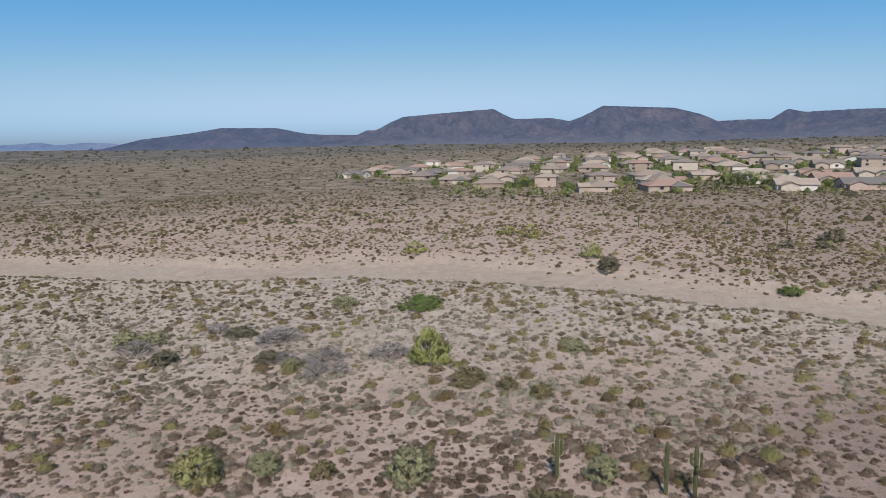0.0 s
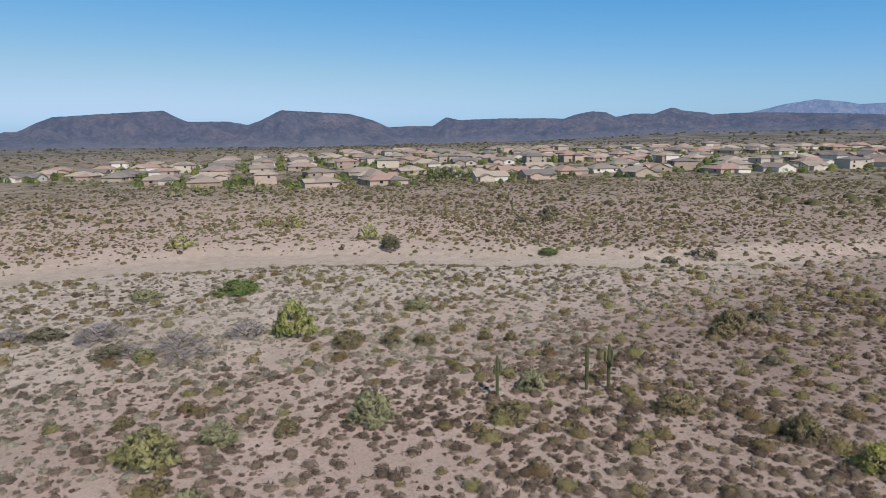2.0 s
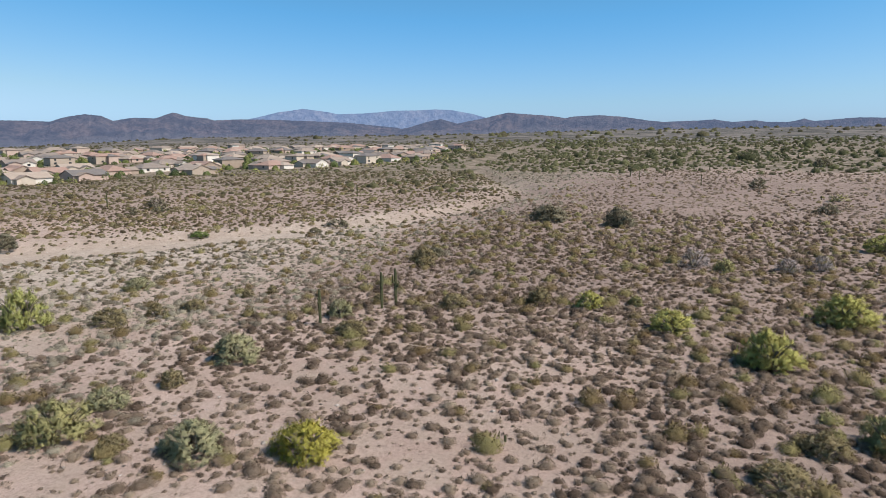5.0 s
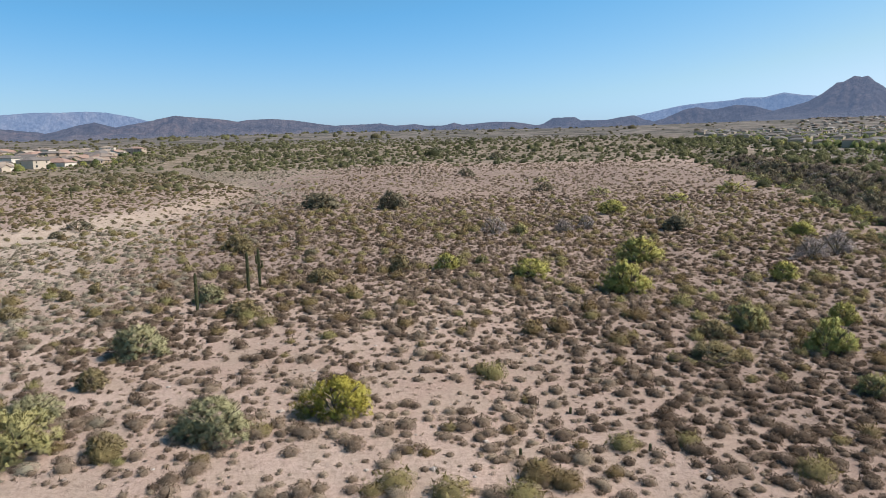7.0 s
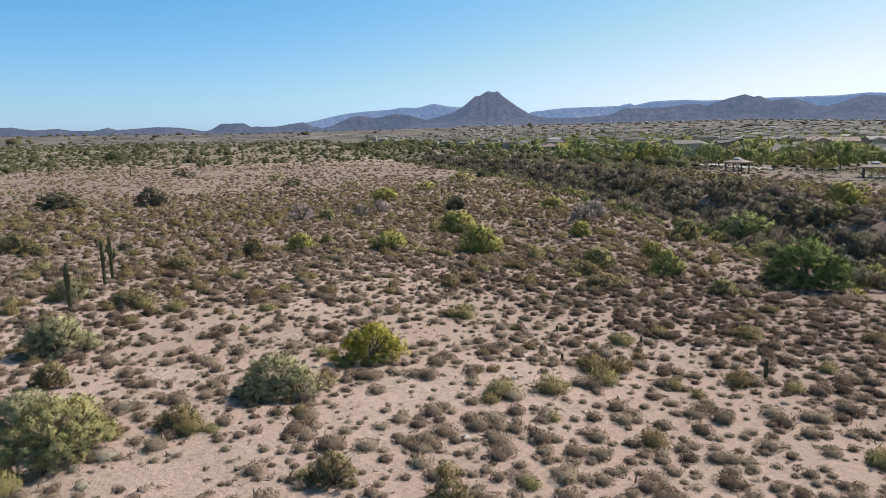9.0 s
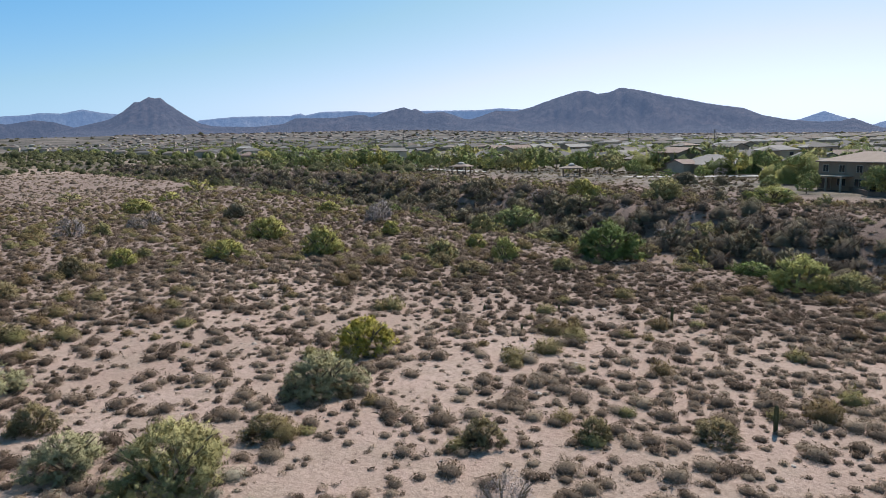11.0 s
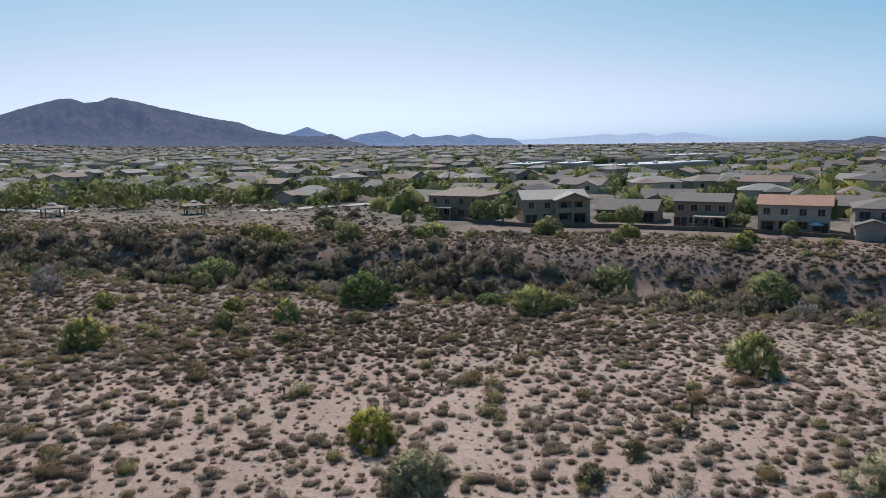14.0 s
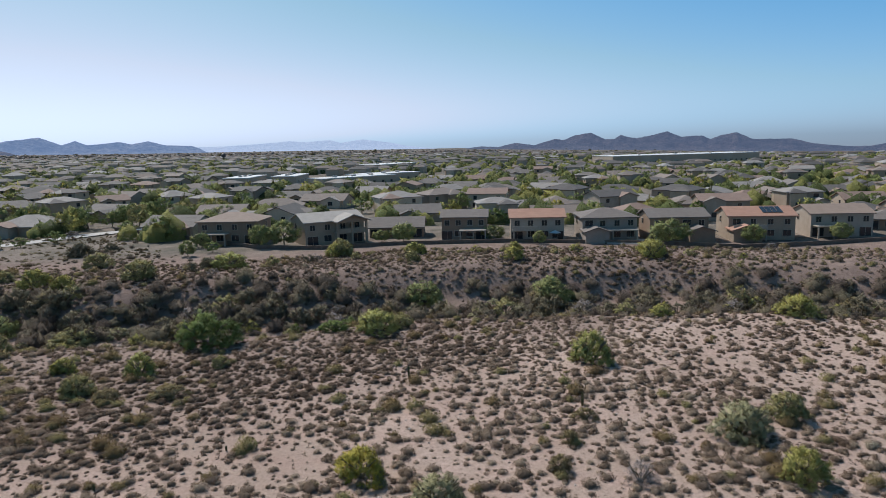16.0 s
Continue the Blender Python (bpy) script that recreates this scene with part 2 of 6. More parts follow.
def rock(name, low, high, scree_haze, air, glow):
    """Mountain rock with paler scree and painted haze at its foot; air glows in place of distance haze."""
    k = Nodes(name, 0.95, 0.05)
    stretch = k.n("Mapping")
    stretch.inputs["Scale"].default_value = (1.0, 1.0, 0.45)
    k.link(k.place(), stretch.inputs["Vector"])
    at = stretch.outputs[0]
    c = k.ramp(k.noise(0.008, 9, 0.72, at), (0.40, low), (0.60, high))
    dark = k.mix(1.0, c, (0.42, 0.42, 0.44), "MULTIPLY")
    c = k.mix(k.ramp(k.noise(0.035, 8, 0.75, at), (0.44, 0.0), (0.60, 0.85)), c, dark)
    c = k.mix(k.ramp(k.noise(0.004, 3, 0.5, at), (0.50, 0.0), (0.62, 0.6)), c, k.mix(1.0, c, (1.35, 1.15, 1.0), "MULTIPLY"))
    # paler towards the foot: scree colour that also carries the haze lying there
    c = k.mix(k.ramp(k.attr("foot"), (0.55, 0.0), (1.0, 0.8)), c, k.ramp(k.noise(0.02, 6, 0.7), (0.35, scree_haze), (0.65, tuple(v * 1.5 for v in scree_haze))))
    k.colour(c)
    k.bump(k.noise(0.02, 9, 0.72, at), 1.0, 55.0)
    # haze before the rock is imitated by letting the rock itself glow
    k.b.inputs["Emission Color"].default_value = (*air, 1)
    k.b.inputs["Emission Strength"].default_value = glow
    return k.m


# blue of the distance haze, put into the rock as emission
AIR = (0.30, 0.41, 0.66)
M_NEARROCK = rock("near_haze_glow_rock", (0.056, 0.046, 0.047), (0.135, 0.105, 0.095), (0.13, 0.112, 0.10), AIR, 0.23)
# darker copy: shade on the backlit peak and southern ranges is put into its colour
M_MIDROCK = rock("dark_haze_glow_rock", (0.036, 0.032, 0.036), (0.085, 0.07, 0.07), (0.085, 0.075, 0.072), AIR, 0.255)
M_FARROCK = rock("far_haze_glow_rock", (0.10, 0.10, 0.11), (0.17, 0.16, 0.155), (0.16, 0.15, 0.15), (0.27, 0.42, 0.72), 0.47)
M_PALEROCK = rock("palest_haze_glow_rock", (0.14, 0.14, 0.15), (0.16, 0.16, 0.16), (0.16, 0.16, 0.16), (0.52, 0.64, 0.85), 0.80)

# ---- shape of the land ----
ORIGIN = np.array([-15.0, -30.0])
WASH = np.array([(-330, 190), (-220, 150), (-120, 108), (-62, 95), (-5, 89), (31, 69), (55, 50), (76, 33), (100, 20), (135, 10), (190, 11), (285, 58), (420, 123), (860, 200), (1400, 330)], float)
WASH_W = [14, 14, 13, 14, 15, 12, 10, 9, 7, 7, 9, 6, 5, 6, 6]
ARROYO = np.array([(-420, 150), (-260, 75), (-165, 22), (-104, -31), (-84, -53), (-56, -73), (-38, -76), (-20, -83), (6, -93), (32, -107), (60, -119), (115, -141), (330, -212), (900, -400), (2000, -760)], float)


TRAIL = np.array([(34, -82), (38, -88), (52, -98), (71, -108), (91, -115), (104, -111), (112, -100)], float)


def along(line, x, y, widths=None):
    """Signed distance to a polyline (positive on its right side), and the width there."""
    best, side, wide = np.full(x.shape, 1e9), np.zeros(x.shape), np.zeros(x.shape)
    for i, (a, b) in enumerate(zip(line[:-1], line[1:])):
        ab = b - a
        t = np.clip(((x - a[0]) * ab[0] + (y - a[1]) * ab[1]) / (ab @ ab), 0, 1)
        dx, dy = x - a[0] - t * ab[0], y - a[1] - t * ab[1]
        d = np.hypot(dx, dy)
        near = d < best
        best = np.where(near, d, best)
        side = np.where(near, np.sign(ab[1] * dx - ab[0] * dy), side)
        if widths is not None:
            wide = np.where(near, widths[i] + t * (widths[i + 1] - widths[i]), wide)
    return best * side, wide


def smooth(a, b, v):
    t = np.clip((v - a) / (b - a), 0, 1)
    return t * t * (3 - 2 * t)


BEARING = np.array([-327, -300, -270, -246, -234, -216, -192, -165, -145, -124, -105, -94, -82, -66, -47, -35, -16, 2, 22, 33], float)
Z_MID = np.array([-4, -6, -6, -5, -3, 0, 4, 7, 8, 9, 10, 10, 10, 11, 13, 14, 11, 3, -2, -4], float)
Z_FAR = np.array([-4, -40, -70, -80, -47, -14, 2, 30, 72, 72, 58, 62, 60, 46, 44, 11, -6, 0, -11, -4], float)


def bearing(x, y):
    a = np.degrees(np.arctan2(-(x - ORIGIN[0]), y - ORIGIN[1]))
    return np.where(a > 33, a - 360, a)


def wobble(x, y, size, seed=0.0):
    """Smooth unevenness from a few crossing waves, between about -1 and 1."""
    u, v = x / size, y / size
    return (np.sin(u * 1.7 + 1.3 * np.sin(v * 1.1 + seed)) + np.sin(v * 2.1 + 1.7 * np.sin(u * 0.9 + 2 * seed)) + np.sin((u + v) * 1.37 + seed) * np.sin((u - v) * 1.9)) / 3


def height(x, y):
    x, y = np.asarray(x, float), np.asarray(y, float)
    r, b = np.hypot(x - ORIGIN[0], y - ORIGIN[1]), bearing(x, y)
    s, _ = along(ARROYO, x, y)
    s = s + 3 * wobble(x, y, 11)
    w, wide = along(WASH, x, y, WASH_W)
    w = w + 2.0 * wobble(x, y, 9, 2.0)
    z = 0.011 * np.clip(x, -200, 150) + 0.009 * np.clip(x, -60, 60) - 0.2 - 0.8 * smooth(-18, 8, y) - 0.6 * smooth(-54, -72, y) + 0.25 * wobble(x, y, 17) + 0.1 * wobble(x, y, 5, 1.0)
    z = z + 0.3 * smooth(0, 30, -w)
    z = z - 1.5 * (1 - smooth(wide * 0.55, wide + 2, np.abs(w)))
    bed = -1.6 * smooth(0, 6, s)
    top = (3.1 + 0.01 * np.clip(x, -160, 100) + 0.4 * (1 - smooth(28, 60, s))) * smooth(12 + 3 * wobble(x, y, 7, 3.0), 29, s)
    z = z * (1 - smooth(5, 25, s)) + bed * (1 - smooth(13, 22, s) * 1.0) + top * smooth(5, 13, s)
    mid, far = np.interp(b, BEARING, Z_MID), np.interp(b, BEARING, Z_FAR)
    ring = np.where(r < 900, mid, mid + (far - mid) * smooth(900, 3400, r))
    blend = smooth(320, 900, r)
    return z * (1 - blend) + ring * blend


def ground_z(x, y):
    return float(height(np.array([x]), np.array([y]))[0])


# ---- mesh helpers ----
def mesh_of(name, verts, faces, material=None, tone=None, smooth_faces=False, normals=None):
    """A mesh from arrays of points and of faces with one number of corners."""
    verts, faces = np.asarray(verts, np.float32), np.asarray(faces, np.int32)
    me = bpy.data.meshes.new(name)
    me.vertices.add(len(verts))
    me.vertices.foreach_set("co", verts.ravel())
    k = faces.shape[1]
    me.loops.add(faces.size)
    me.loops.foreach_set("vertex_index", faces.ravel())
    me.polygons.add(len(faces))
    me.polygons.foreach_set("loop_start", np.arange(0, faces.size, k, dtype=np.int32))
    me.polygons.foreach_set("use_smooth", np.full(len(faces), smooth_faces))
    if tone is not None:
        for key, values in tone.items():
            me.attributes.new(key, "FLOAT", "POINT").data.foreach_set("value", np.asarray(values, np.float32))
    me.update(calc_edges=True)
    me.validate()
    if normals is not None:
        me.normals_split_custom_set_from_vertices(np.asarray(normals, np.float32))
    if material:
        me.materials.append(material)
    return me


def bm_mesh(name, bm, material):
    me = bpy.data.meshes.new(name)
    bm.to_mesh(me)
    bm.free()
    me.materials.append(material)
    return me


def part(name, data, parent, label=""):
    """A mesh object under a thing or a part."""
    ob = new(name, data)
    ob.parent = parent
    return tagged(ob, label)


def box(bm, x0, y0, z0, x1, y1, z1, bevel=0.0):
    r = bmesh.ops.create_cube(bm, size=1, matrix=Matrix.Translation(((x0 + x1) / 2, (y0 + y1) / 2, (z0 + z1) / 2)) @ Matrix.Diagonal((x1 - x0, y1 - y0, z1 - z0, 1)))
    if bevel:
        edges = list({e for v in r["verts"] for e in v.link_edges})
        bmesh.ops.bevel(bm, geom=edges, offset=bevel, segments=1, affect="EDGES")


def tube(bm, pts, radii, sides=8):
    """A tapered limb along points."""
    rings = []
    for i, (p, r) in enumerate(zip(pts, radii)):
        p = Vector(p)
        d = (Vector(pts[min(i + 1, len(pts) - 1)]) - Vector(pts[max(i - 1, 0)])).normalized()
        q = d.to_track_quat("Z", "Y")
        rings.append([bm.verts.new(p + q @ Vector((r * math.cos(2 * math.pi * k / sides), r * math.sin(2 * math.pi * k / sides), 0))) for k in range(sides)])
    for a, b in zip(rings, rings[1:]):
        for k in range(sides):
            bm.faces.new((a[k], a[(k + 1) % sides], b[(k + 1) % sides], b[k]))
    bm.faces.new(list(reversed(rings[0])))
    bm.faces.new(rings[-1])


# ---- ground ----
def build_ground():
    turns = 500
    radii = [0.02]
    while radii[-1] < 4930:
        radii.append(radii[-1] + max(1.0, radii[-1] * 0.02))
    radii = np.array(radii)
    a = np.linspace(0, 2 * np.pi, turns, endpoint=False)
    rr, aa = np.meshgrid(radii, a, indexing="ij")
    x, y = ORIGIN[0] + rr * np.cos(aa), ORIGIN[1] + rr * np.sin(aa)
    z = height(x, y)
    z = z + np.where(rr > 120, 0.25 * wobble(x, y, 31), 0)
    verts = np.stack([x.ravel(), y.ravel(), z.ravel()], 1)
    i, j = np.meshgrid(np.arange(len(radii) - 1), np.arange(turns), indexing="ij")
    p, q = i * turns + j, i * turns + (j + 1) % turns
    quads = np.stack([p, p + turns, q + turns, q], -1).reshape(-1, 4)
    s, _ = along(ARROYO, x, y)
    w, wide = along(WASH, x, y, WASH_W)
    w2 = w + 2.5 * wobble(x, y, 9, 2.0) + 1.5 * wobble(x, y, 3.5, 5.0)
    trail, _ = along(TRAIL, x, y)
    far = smooth(150, 420, rr)
    # the bare pinkish flat towards the east
    bare = smooth(105, 150, x + 12 * wobble(x, y, 25)) * smooth(420, 330, x + 25 * wobble(x, y, 45)) * smooth(22, -6, y - 0.04 * x) * smooth(8, -4, s)
    tone = {
        "wash": np.maximum(0.8 * (1 - smooth(0.7, 1.5, np.abs(trail))), (1 - smooth(wide * 0.65, wide + 1, np.abs(w2))) * (0.75 + 0.25 * wobble(x, y, 13)) * np.interp(x, [55, 90, 125, 150, 200, 240], [0.9, 0.3, 0.15, 0.3, 0.25, 0.1])),
        "gravel": smooth(-5, 35, y + 8 * wobble(x, y, 12)) * (1 - smooth(0, 25, -w)) * (1 - far),
        "bank": np.maximum(np.maximum(smooth(9, 16, s), 0.8 * bare), np.maximum(np.maximum(0.7 * smooth(5, 45, x + 10 * wobble(x, y, 18)) * smooth(10, -15, y - 0.12 * x), 0.5 * smooth(45, 95, x + 12 * wobble(x, y, 22)) * smooth(wide + 2, wide + 12, np.abs(w2)) * (w2 < 0)), 0.7 * smooth(-46, -66, y + 6 * wobble(x, y, 14)))) * (1 - smooth(250, 500, rr)),
        "town": smooth(45, 70, s + 8 * wobble(x, y, 20)) * (1 - smooth(1200, 1800, rr)),
        "far": smooth(900, 1700, rr),
        "scrub": np.maximum(smooth(130, 420, rr + 30 * wobble(x, y, 60)) * (1 - smooth(40, 60, s)) * (1 - 0.9 * bare), smooth(1200, 1800, rr)),
    }
    me = mesh_of("ground", verts, quads, M_GROUND, {k: v.ravel() for k, v in tone.items()}, True)
    tagged(new("ground", me), "pink-tan sandy desert ground with a pale dry wash", "ground", kind="structure")


build_ground()


# ---- mountains ----
def mountain(name, far, ridge, material, label, deep=700, rough=1.0):
    """A range whose crest runs at that distance through (bearing, height); its slopes are gullied."""
    ridge = sorted(ridge)
    b = np.array([p[0] for p in ridge], float)
    h = np.array([p[1] for p in ridge], float)
    steps = max(24, int((b[-1] - b[0] + 4) / 0.10))
    bs = np.linspace(b[0] - 2.0, b[-1] + 2.0, steps)
    rows = 22
    crest = np.interp(bs, b, h)
    edge = smooth(0, 2.0, np.minimum(bs - bs[0], bs[-1] - bs))
    verts, foot = [], []
    for i in range(rows + 3):
        s = i / rows
        for k in range(steps):
            t = radians(bs[k])
            r = far - deep * (1 - s)
            x, y = ORIGIN[0] - math.sin(t) * r, ORIGIN[1] + math.cos(t) * r
            base = float(np.interp(bs[k] if bs[k] <= 33 else bs[k] - 360, BEARING, Z_FAR)) - 4
            lift = max(crest[k] * edge[k] + base * (1 - edge[k]) - base, 0)
            g = noise.multi_fractal((x / 190, y / 190, 3.1), 0.9, 2.1, 6)
            g2 = noise.noise((bs[k] * 1.9, s * 1.2, far * 0.01))
            up = (s ** 1.45) if s <= 1 else max(0.0, 1 - (s - 1) * 9)
            if s < 1:
                up *= 1 + 0.95 * rough * (1 - s) ** 0.8 * (g - 0.9) + rough * (1 - s) ** 0.7 * (0.5 * g2 + 0.16 * noise.noise((bs[k] * 3.6 + s * 2.6, s * 3.0, far * 0.02)))
                up = min(max(up, 0.0), 0.55 + 0.45 * s)
            z = base + lift * up + (2.2 * noise.noise((bs[k] * 5, 0.3, far)) * edge[k] if 0.9 < s <= 1 else 0) - (6 if i == 0 else 0)
            verts.append((x, y, z))
            foot.append(1 - s)
    i, k = np.meshgrid(np.arange(rows + 2), np.arange(steps - 1), indexing="ij")
    p = i * steps + k
    quads = np.stack([p, p + steps, p + steps + 1, p + 1], -1).reshape(-1, 4)
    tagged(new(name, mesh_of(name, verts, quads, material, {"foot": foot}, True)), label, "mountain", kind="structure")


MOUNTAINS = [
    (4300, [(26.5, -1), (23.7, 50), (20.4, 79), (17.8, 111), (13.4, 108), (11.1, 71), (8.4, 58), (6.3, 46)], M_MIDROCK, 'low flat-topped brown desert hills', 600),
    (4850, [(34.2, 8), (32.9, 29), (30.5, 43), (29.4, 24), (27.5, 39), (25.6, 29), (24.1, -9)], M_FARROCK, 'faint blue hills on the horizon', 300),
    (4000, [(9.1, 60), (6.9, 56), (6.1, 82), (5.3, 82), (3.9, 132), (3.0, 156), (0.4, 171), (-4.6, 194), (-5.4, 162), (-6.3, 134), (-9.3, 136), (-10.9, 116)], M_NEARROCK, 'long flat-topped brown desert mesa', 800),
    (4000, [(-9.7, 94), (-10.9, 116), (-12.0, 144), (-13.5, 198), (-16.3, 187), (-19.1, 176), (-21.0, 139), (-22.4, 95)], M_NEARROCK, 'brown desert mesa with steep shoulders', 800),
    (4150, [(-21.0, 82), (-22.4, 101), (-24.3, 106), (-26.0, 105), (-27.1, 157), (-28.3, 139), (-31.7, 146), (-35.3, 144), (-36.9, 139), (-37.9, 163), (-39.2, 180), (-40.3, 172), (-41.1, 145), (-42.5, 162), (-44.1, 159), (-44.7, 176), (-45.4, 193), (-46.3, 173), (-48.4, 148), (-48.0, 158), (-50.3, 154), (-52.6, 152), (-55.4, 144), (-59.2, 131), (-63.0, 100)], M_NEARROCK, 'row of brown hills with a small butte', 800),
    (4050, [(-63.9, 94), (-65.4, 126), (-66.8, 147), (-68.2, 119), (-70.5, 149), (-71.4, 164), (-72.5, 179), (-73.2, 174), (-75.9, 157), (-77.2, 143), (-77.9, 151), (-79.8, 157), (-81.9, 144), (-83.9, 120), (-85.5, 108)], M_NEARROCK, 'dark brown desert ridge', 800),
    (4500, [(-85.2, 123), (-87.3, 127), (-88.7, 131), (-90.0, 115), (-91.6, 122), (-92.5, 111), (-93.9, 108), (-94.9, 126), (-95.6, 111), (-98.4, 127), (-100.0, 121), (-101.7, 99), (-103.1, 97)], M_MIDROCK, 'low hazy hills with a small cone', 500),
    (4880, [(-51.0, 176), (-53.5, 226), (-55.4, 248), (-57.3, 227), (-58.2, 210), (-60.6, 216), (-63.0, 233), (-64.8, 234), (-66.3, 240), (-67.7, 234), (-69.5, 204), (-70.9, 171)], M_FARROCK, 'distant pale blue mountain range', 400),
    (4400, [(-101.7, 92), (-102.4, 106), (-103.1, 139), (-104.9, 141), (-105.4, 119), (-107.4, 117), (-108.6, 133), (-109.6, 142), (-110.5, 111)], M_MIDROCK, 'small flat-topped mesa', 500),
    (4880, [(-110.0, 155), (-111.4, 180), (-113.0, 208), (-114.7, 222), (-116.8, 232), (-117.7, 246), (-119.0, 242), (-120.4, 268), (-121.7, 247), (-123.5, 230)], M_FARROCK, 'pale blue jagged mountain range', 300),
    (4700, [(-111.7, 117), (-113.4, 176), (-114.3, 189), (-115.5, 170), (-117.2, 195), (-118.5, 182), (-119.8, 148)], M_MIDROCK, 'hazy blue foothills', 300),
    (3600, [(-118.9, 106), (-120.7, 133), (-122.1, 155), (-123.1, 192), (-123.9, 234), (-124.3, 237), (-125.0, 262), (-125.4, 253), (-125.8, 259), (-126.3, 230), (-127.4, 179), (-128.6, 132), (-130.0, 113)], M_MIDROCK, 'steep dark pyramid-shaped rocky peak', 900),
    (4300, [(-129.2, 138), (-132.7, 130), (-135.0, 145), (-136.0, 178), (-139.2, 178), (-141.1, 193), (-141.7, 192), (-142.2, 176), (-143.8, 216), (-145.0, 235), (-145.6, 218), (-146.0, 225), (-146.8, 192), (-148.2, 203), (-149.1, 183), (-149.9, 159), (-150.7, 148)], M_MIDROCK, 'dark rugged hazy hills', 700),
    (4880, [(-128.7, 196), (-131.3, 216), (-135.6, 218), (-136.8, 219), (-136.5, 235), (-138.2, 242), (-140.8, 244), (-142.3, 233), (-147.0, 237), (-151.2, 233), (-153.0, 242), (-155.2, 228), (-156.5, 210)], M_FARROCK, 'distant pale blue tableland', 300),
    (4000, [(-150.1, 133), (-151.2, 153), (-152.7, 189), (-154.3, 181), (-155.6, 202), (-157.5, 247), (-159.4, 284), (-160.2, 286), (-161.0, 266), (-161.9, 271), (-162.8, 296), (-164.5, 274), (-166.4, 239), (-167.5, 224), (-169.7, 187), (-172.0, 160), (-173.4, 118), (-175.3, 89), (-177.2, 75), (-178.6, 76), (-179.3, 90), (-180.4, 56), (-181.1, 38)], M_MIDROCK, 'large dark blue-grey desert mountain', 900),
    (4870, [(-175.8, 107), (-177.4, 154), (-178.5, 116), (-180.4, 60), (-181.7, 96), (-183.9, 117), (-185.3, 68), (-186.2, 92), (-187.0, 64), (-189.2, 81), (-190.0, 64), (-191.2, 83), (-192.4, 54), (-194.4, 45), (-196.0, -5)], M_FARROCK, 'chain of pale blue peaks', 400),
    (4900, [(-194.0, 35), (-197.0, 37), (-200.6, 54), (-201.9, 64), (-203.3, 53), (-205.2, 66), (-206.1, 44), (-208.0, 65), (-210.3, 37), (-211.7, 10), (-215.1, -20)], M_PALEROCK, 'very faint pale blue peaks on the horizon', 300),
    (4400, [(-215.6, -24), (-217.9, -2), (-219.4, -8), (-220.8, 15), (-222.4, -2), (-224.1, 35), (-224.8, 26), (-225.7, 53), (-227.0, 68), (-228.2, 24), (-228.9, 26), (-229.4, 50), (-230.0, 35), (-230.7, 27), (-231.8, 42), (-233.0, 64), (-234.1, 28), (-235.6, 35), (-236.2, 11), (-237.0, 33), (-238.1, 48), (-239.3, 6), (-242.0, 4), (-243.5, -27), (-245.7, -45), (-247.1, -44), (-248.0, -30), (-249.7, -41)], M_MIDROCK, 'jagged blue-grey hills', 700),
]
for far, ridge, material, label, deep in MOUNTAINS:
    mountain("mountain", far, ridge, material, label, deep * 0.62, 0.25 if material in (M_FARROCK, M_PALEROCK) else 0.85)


# ---- plants ----
RNG = np.random.default_rng(7)


def tuft(n, seed, flat=0.75, leaf=0.30, inner=0.35, slim=0.45, rise=1.0):
    """A rounded tuft, about two wide and flat high, of n small three-cornered leaves and twigs."""
    g = np.random.default_rng(seed)
    a, c = g.uniform(0, 2 * np.pi, n), g.uniform(0.02, 1.0, n)
    rad = g.uniform(inner, 1.0, n) ** 0.5 * (0.85 + 0.25 * np.sin(3 * a + seed))
    st = np.sqrt(1 - c * c)
    mid = np.stack([rad * st * np.cos(a), rad * st * np.sin(a), rad * c * flat], 1)
    d = g.normal(size=(n, 3))
    d[:, 2] += 0.6 * rise
    d += mid * 1.2 * rise
    d /= np.linalg.norm(d, axis=1, keepdims=True)
    e = np.cross(d, g.normal(size=(n, 3)))
    e /= np.linalg.norm(e, axis=1, keepdims=True)
    size = leaf * g.uniform(0.6, 1.3, (n, 1))
    tri = np.stack([mid - d * size * 0.5 - e * size * slim, mid - d * size * 0.5 + e * size * slim, mid + d * size * 0.8], 1)
    tri[:, :, 2] = np.maximum(tri[:, :, 2], 0.0)
    face = np.cross(tri[:, 1] - tri[:, 0], tri[:, 2] - tri[:, 0])
    turned = (face * (mid + (0, 0, 0.25))).sum(1) < 0
    tri[turned] = tri[turned][:, ::-1]
    return tri.reshape(-1, 3)


def shell(g, sides, r, flat, rows=2):
    """An uneven dome about 2 r wide."""
    rings = [(0.0, 0.92), (0.40, 1.0), (0.78, 0.62)] if rows > 2 else [(0.0, 0.95), (0.55, 0.86)]
    a, lobe = np.arange(sides) * 2 * np.pi / sides, g.uniform(0.82, 1.16, sides)
    pts = [np.stack([r * q * np.cos(a + i * 0.3) * k, r * q * np.sin(a + i * 0.3) * k, np.full(sides, z * flat * r) * g.uniform(0.85, 1.15, sides) * (z > 0)], 1) for i, (z, q) in enumerate(rings) for k in [lobe * g.uniform(0.9, 1.1, sides)]]
    top = np.array([0.12 * r * g.normal(), 0.12 * r * g.normal(), flat * r])
    tri = []
    for lo, hi in zip(pts, pts[1:]):
        for k in range(sides):
            n = (k + 1) % sides
            tri += [(lo[k], lo[n], hi[n]), (lo[k], hi[n], hi[k])]
    tri += [(pts[-1][k], pts[-1][(k + 1) % sides], top) for k in range(sides)]
    return np.array(tri).reshape(-1, 3)


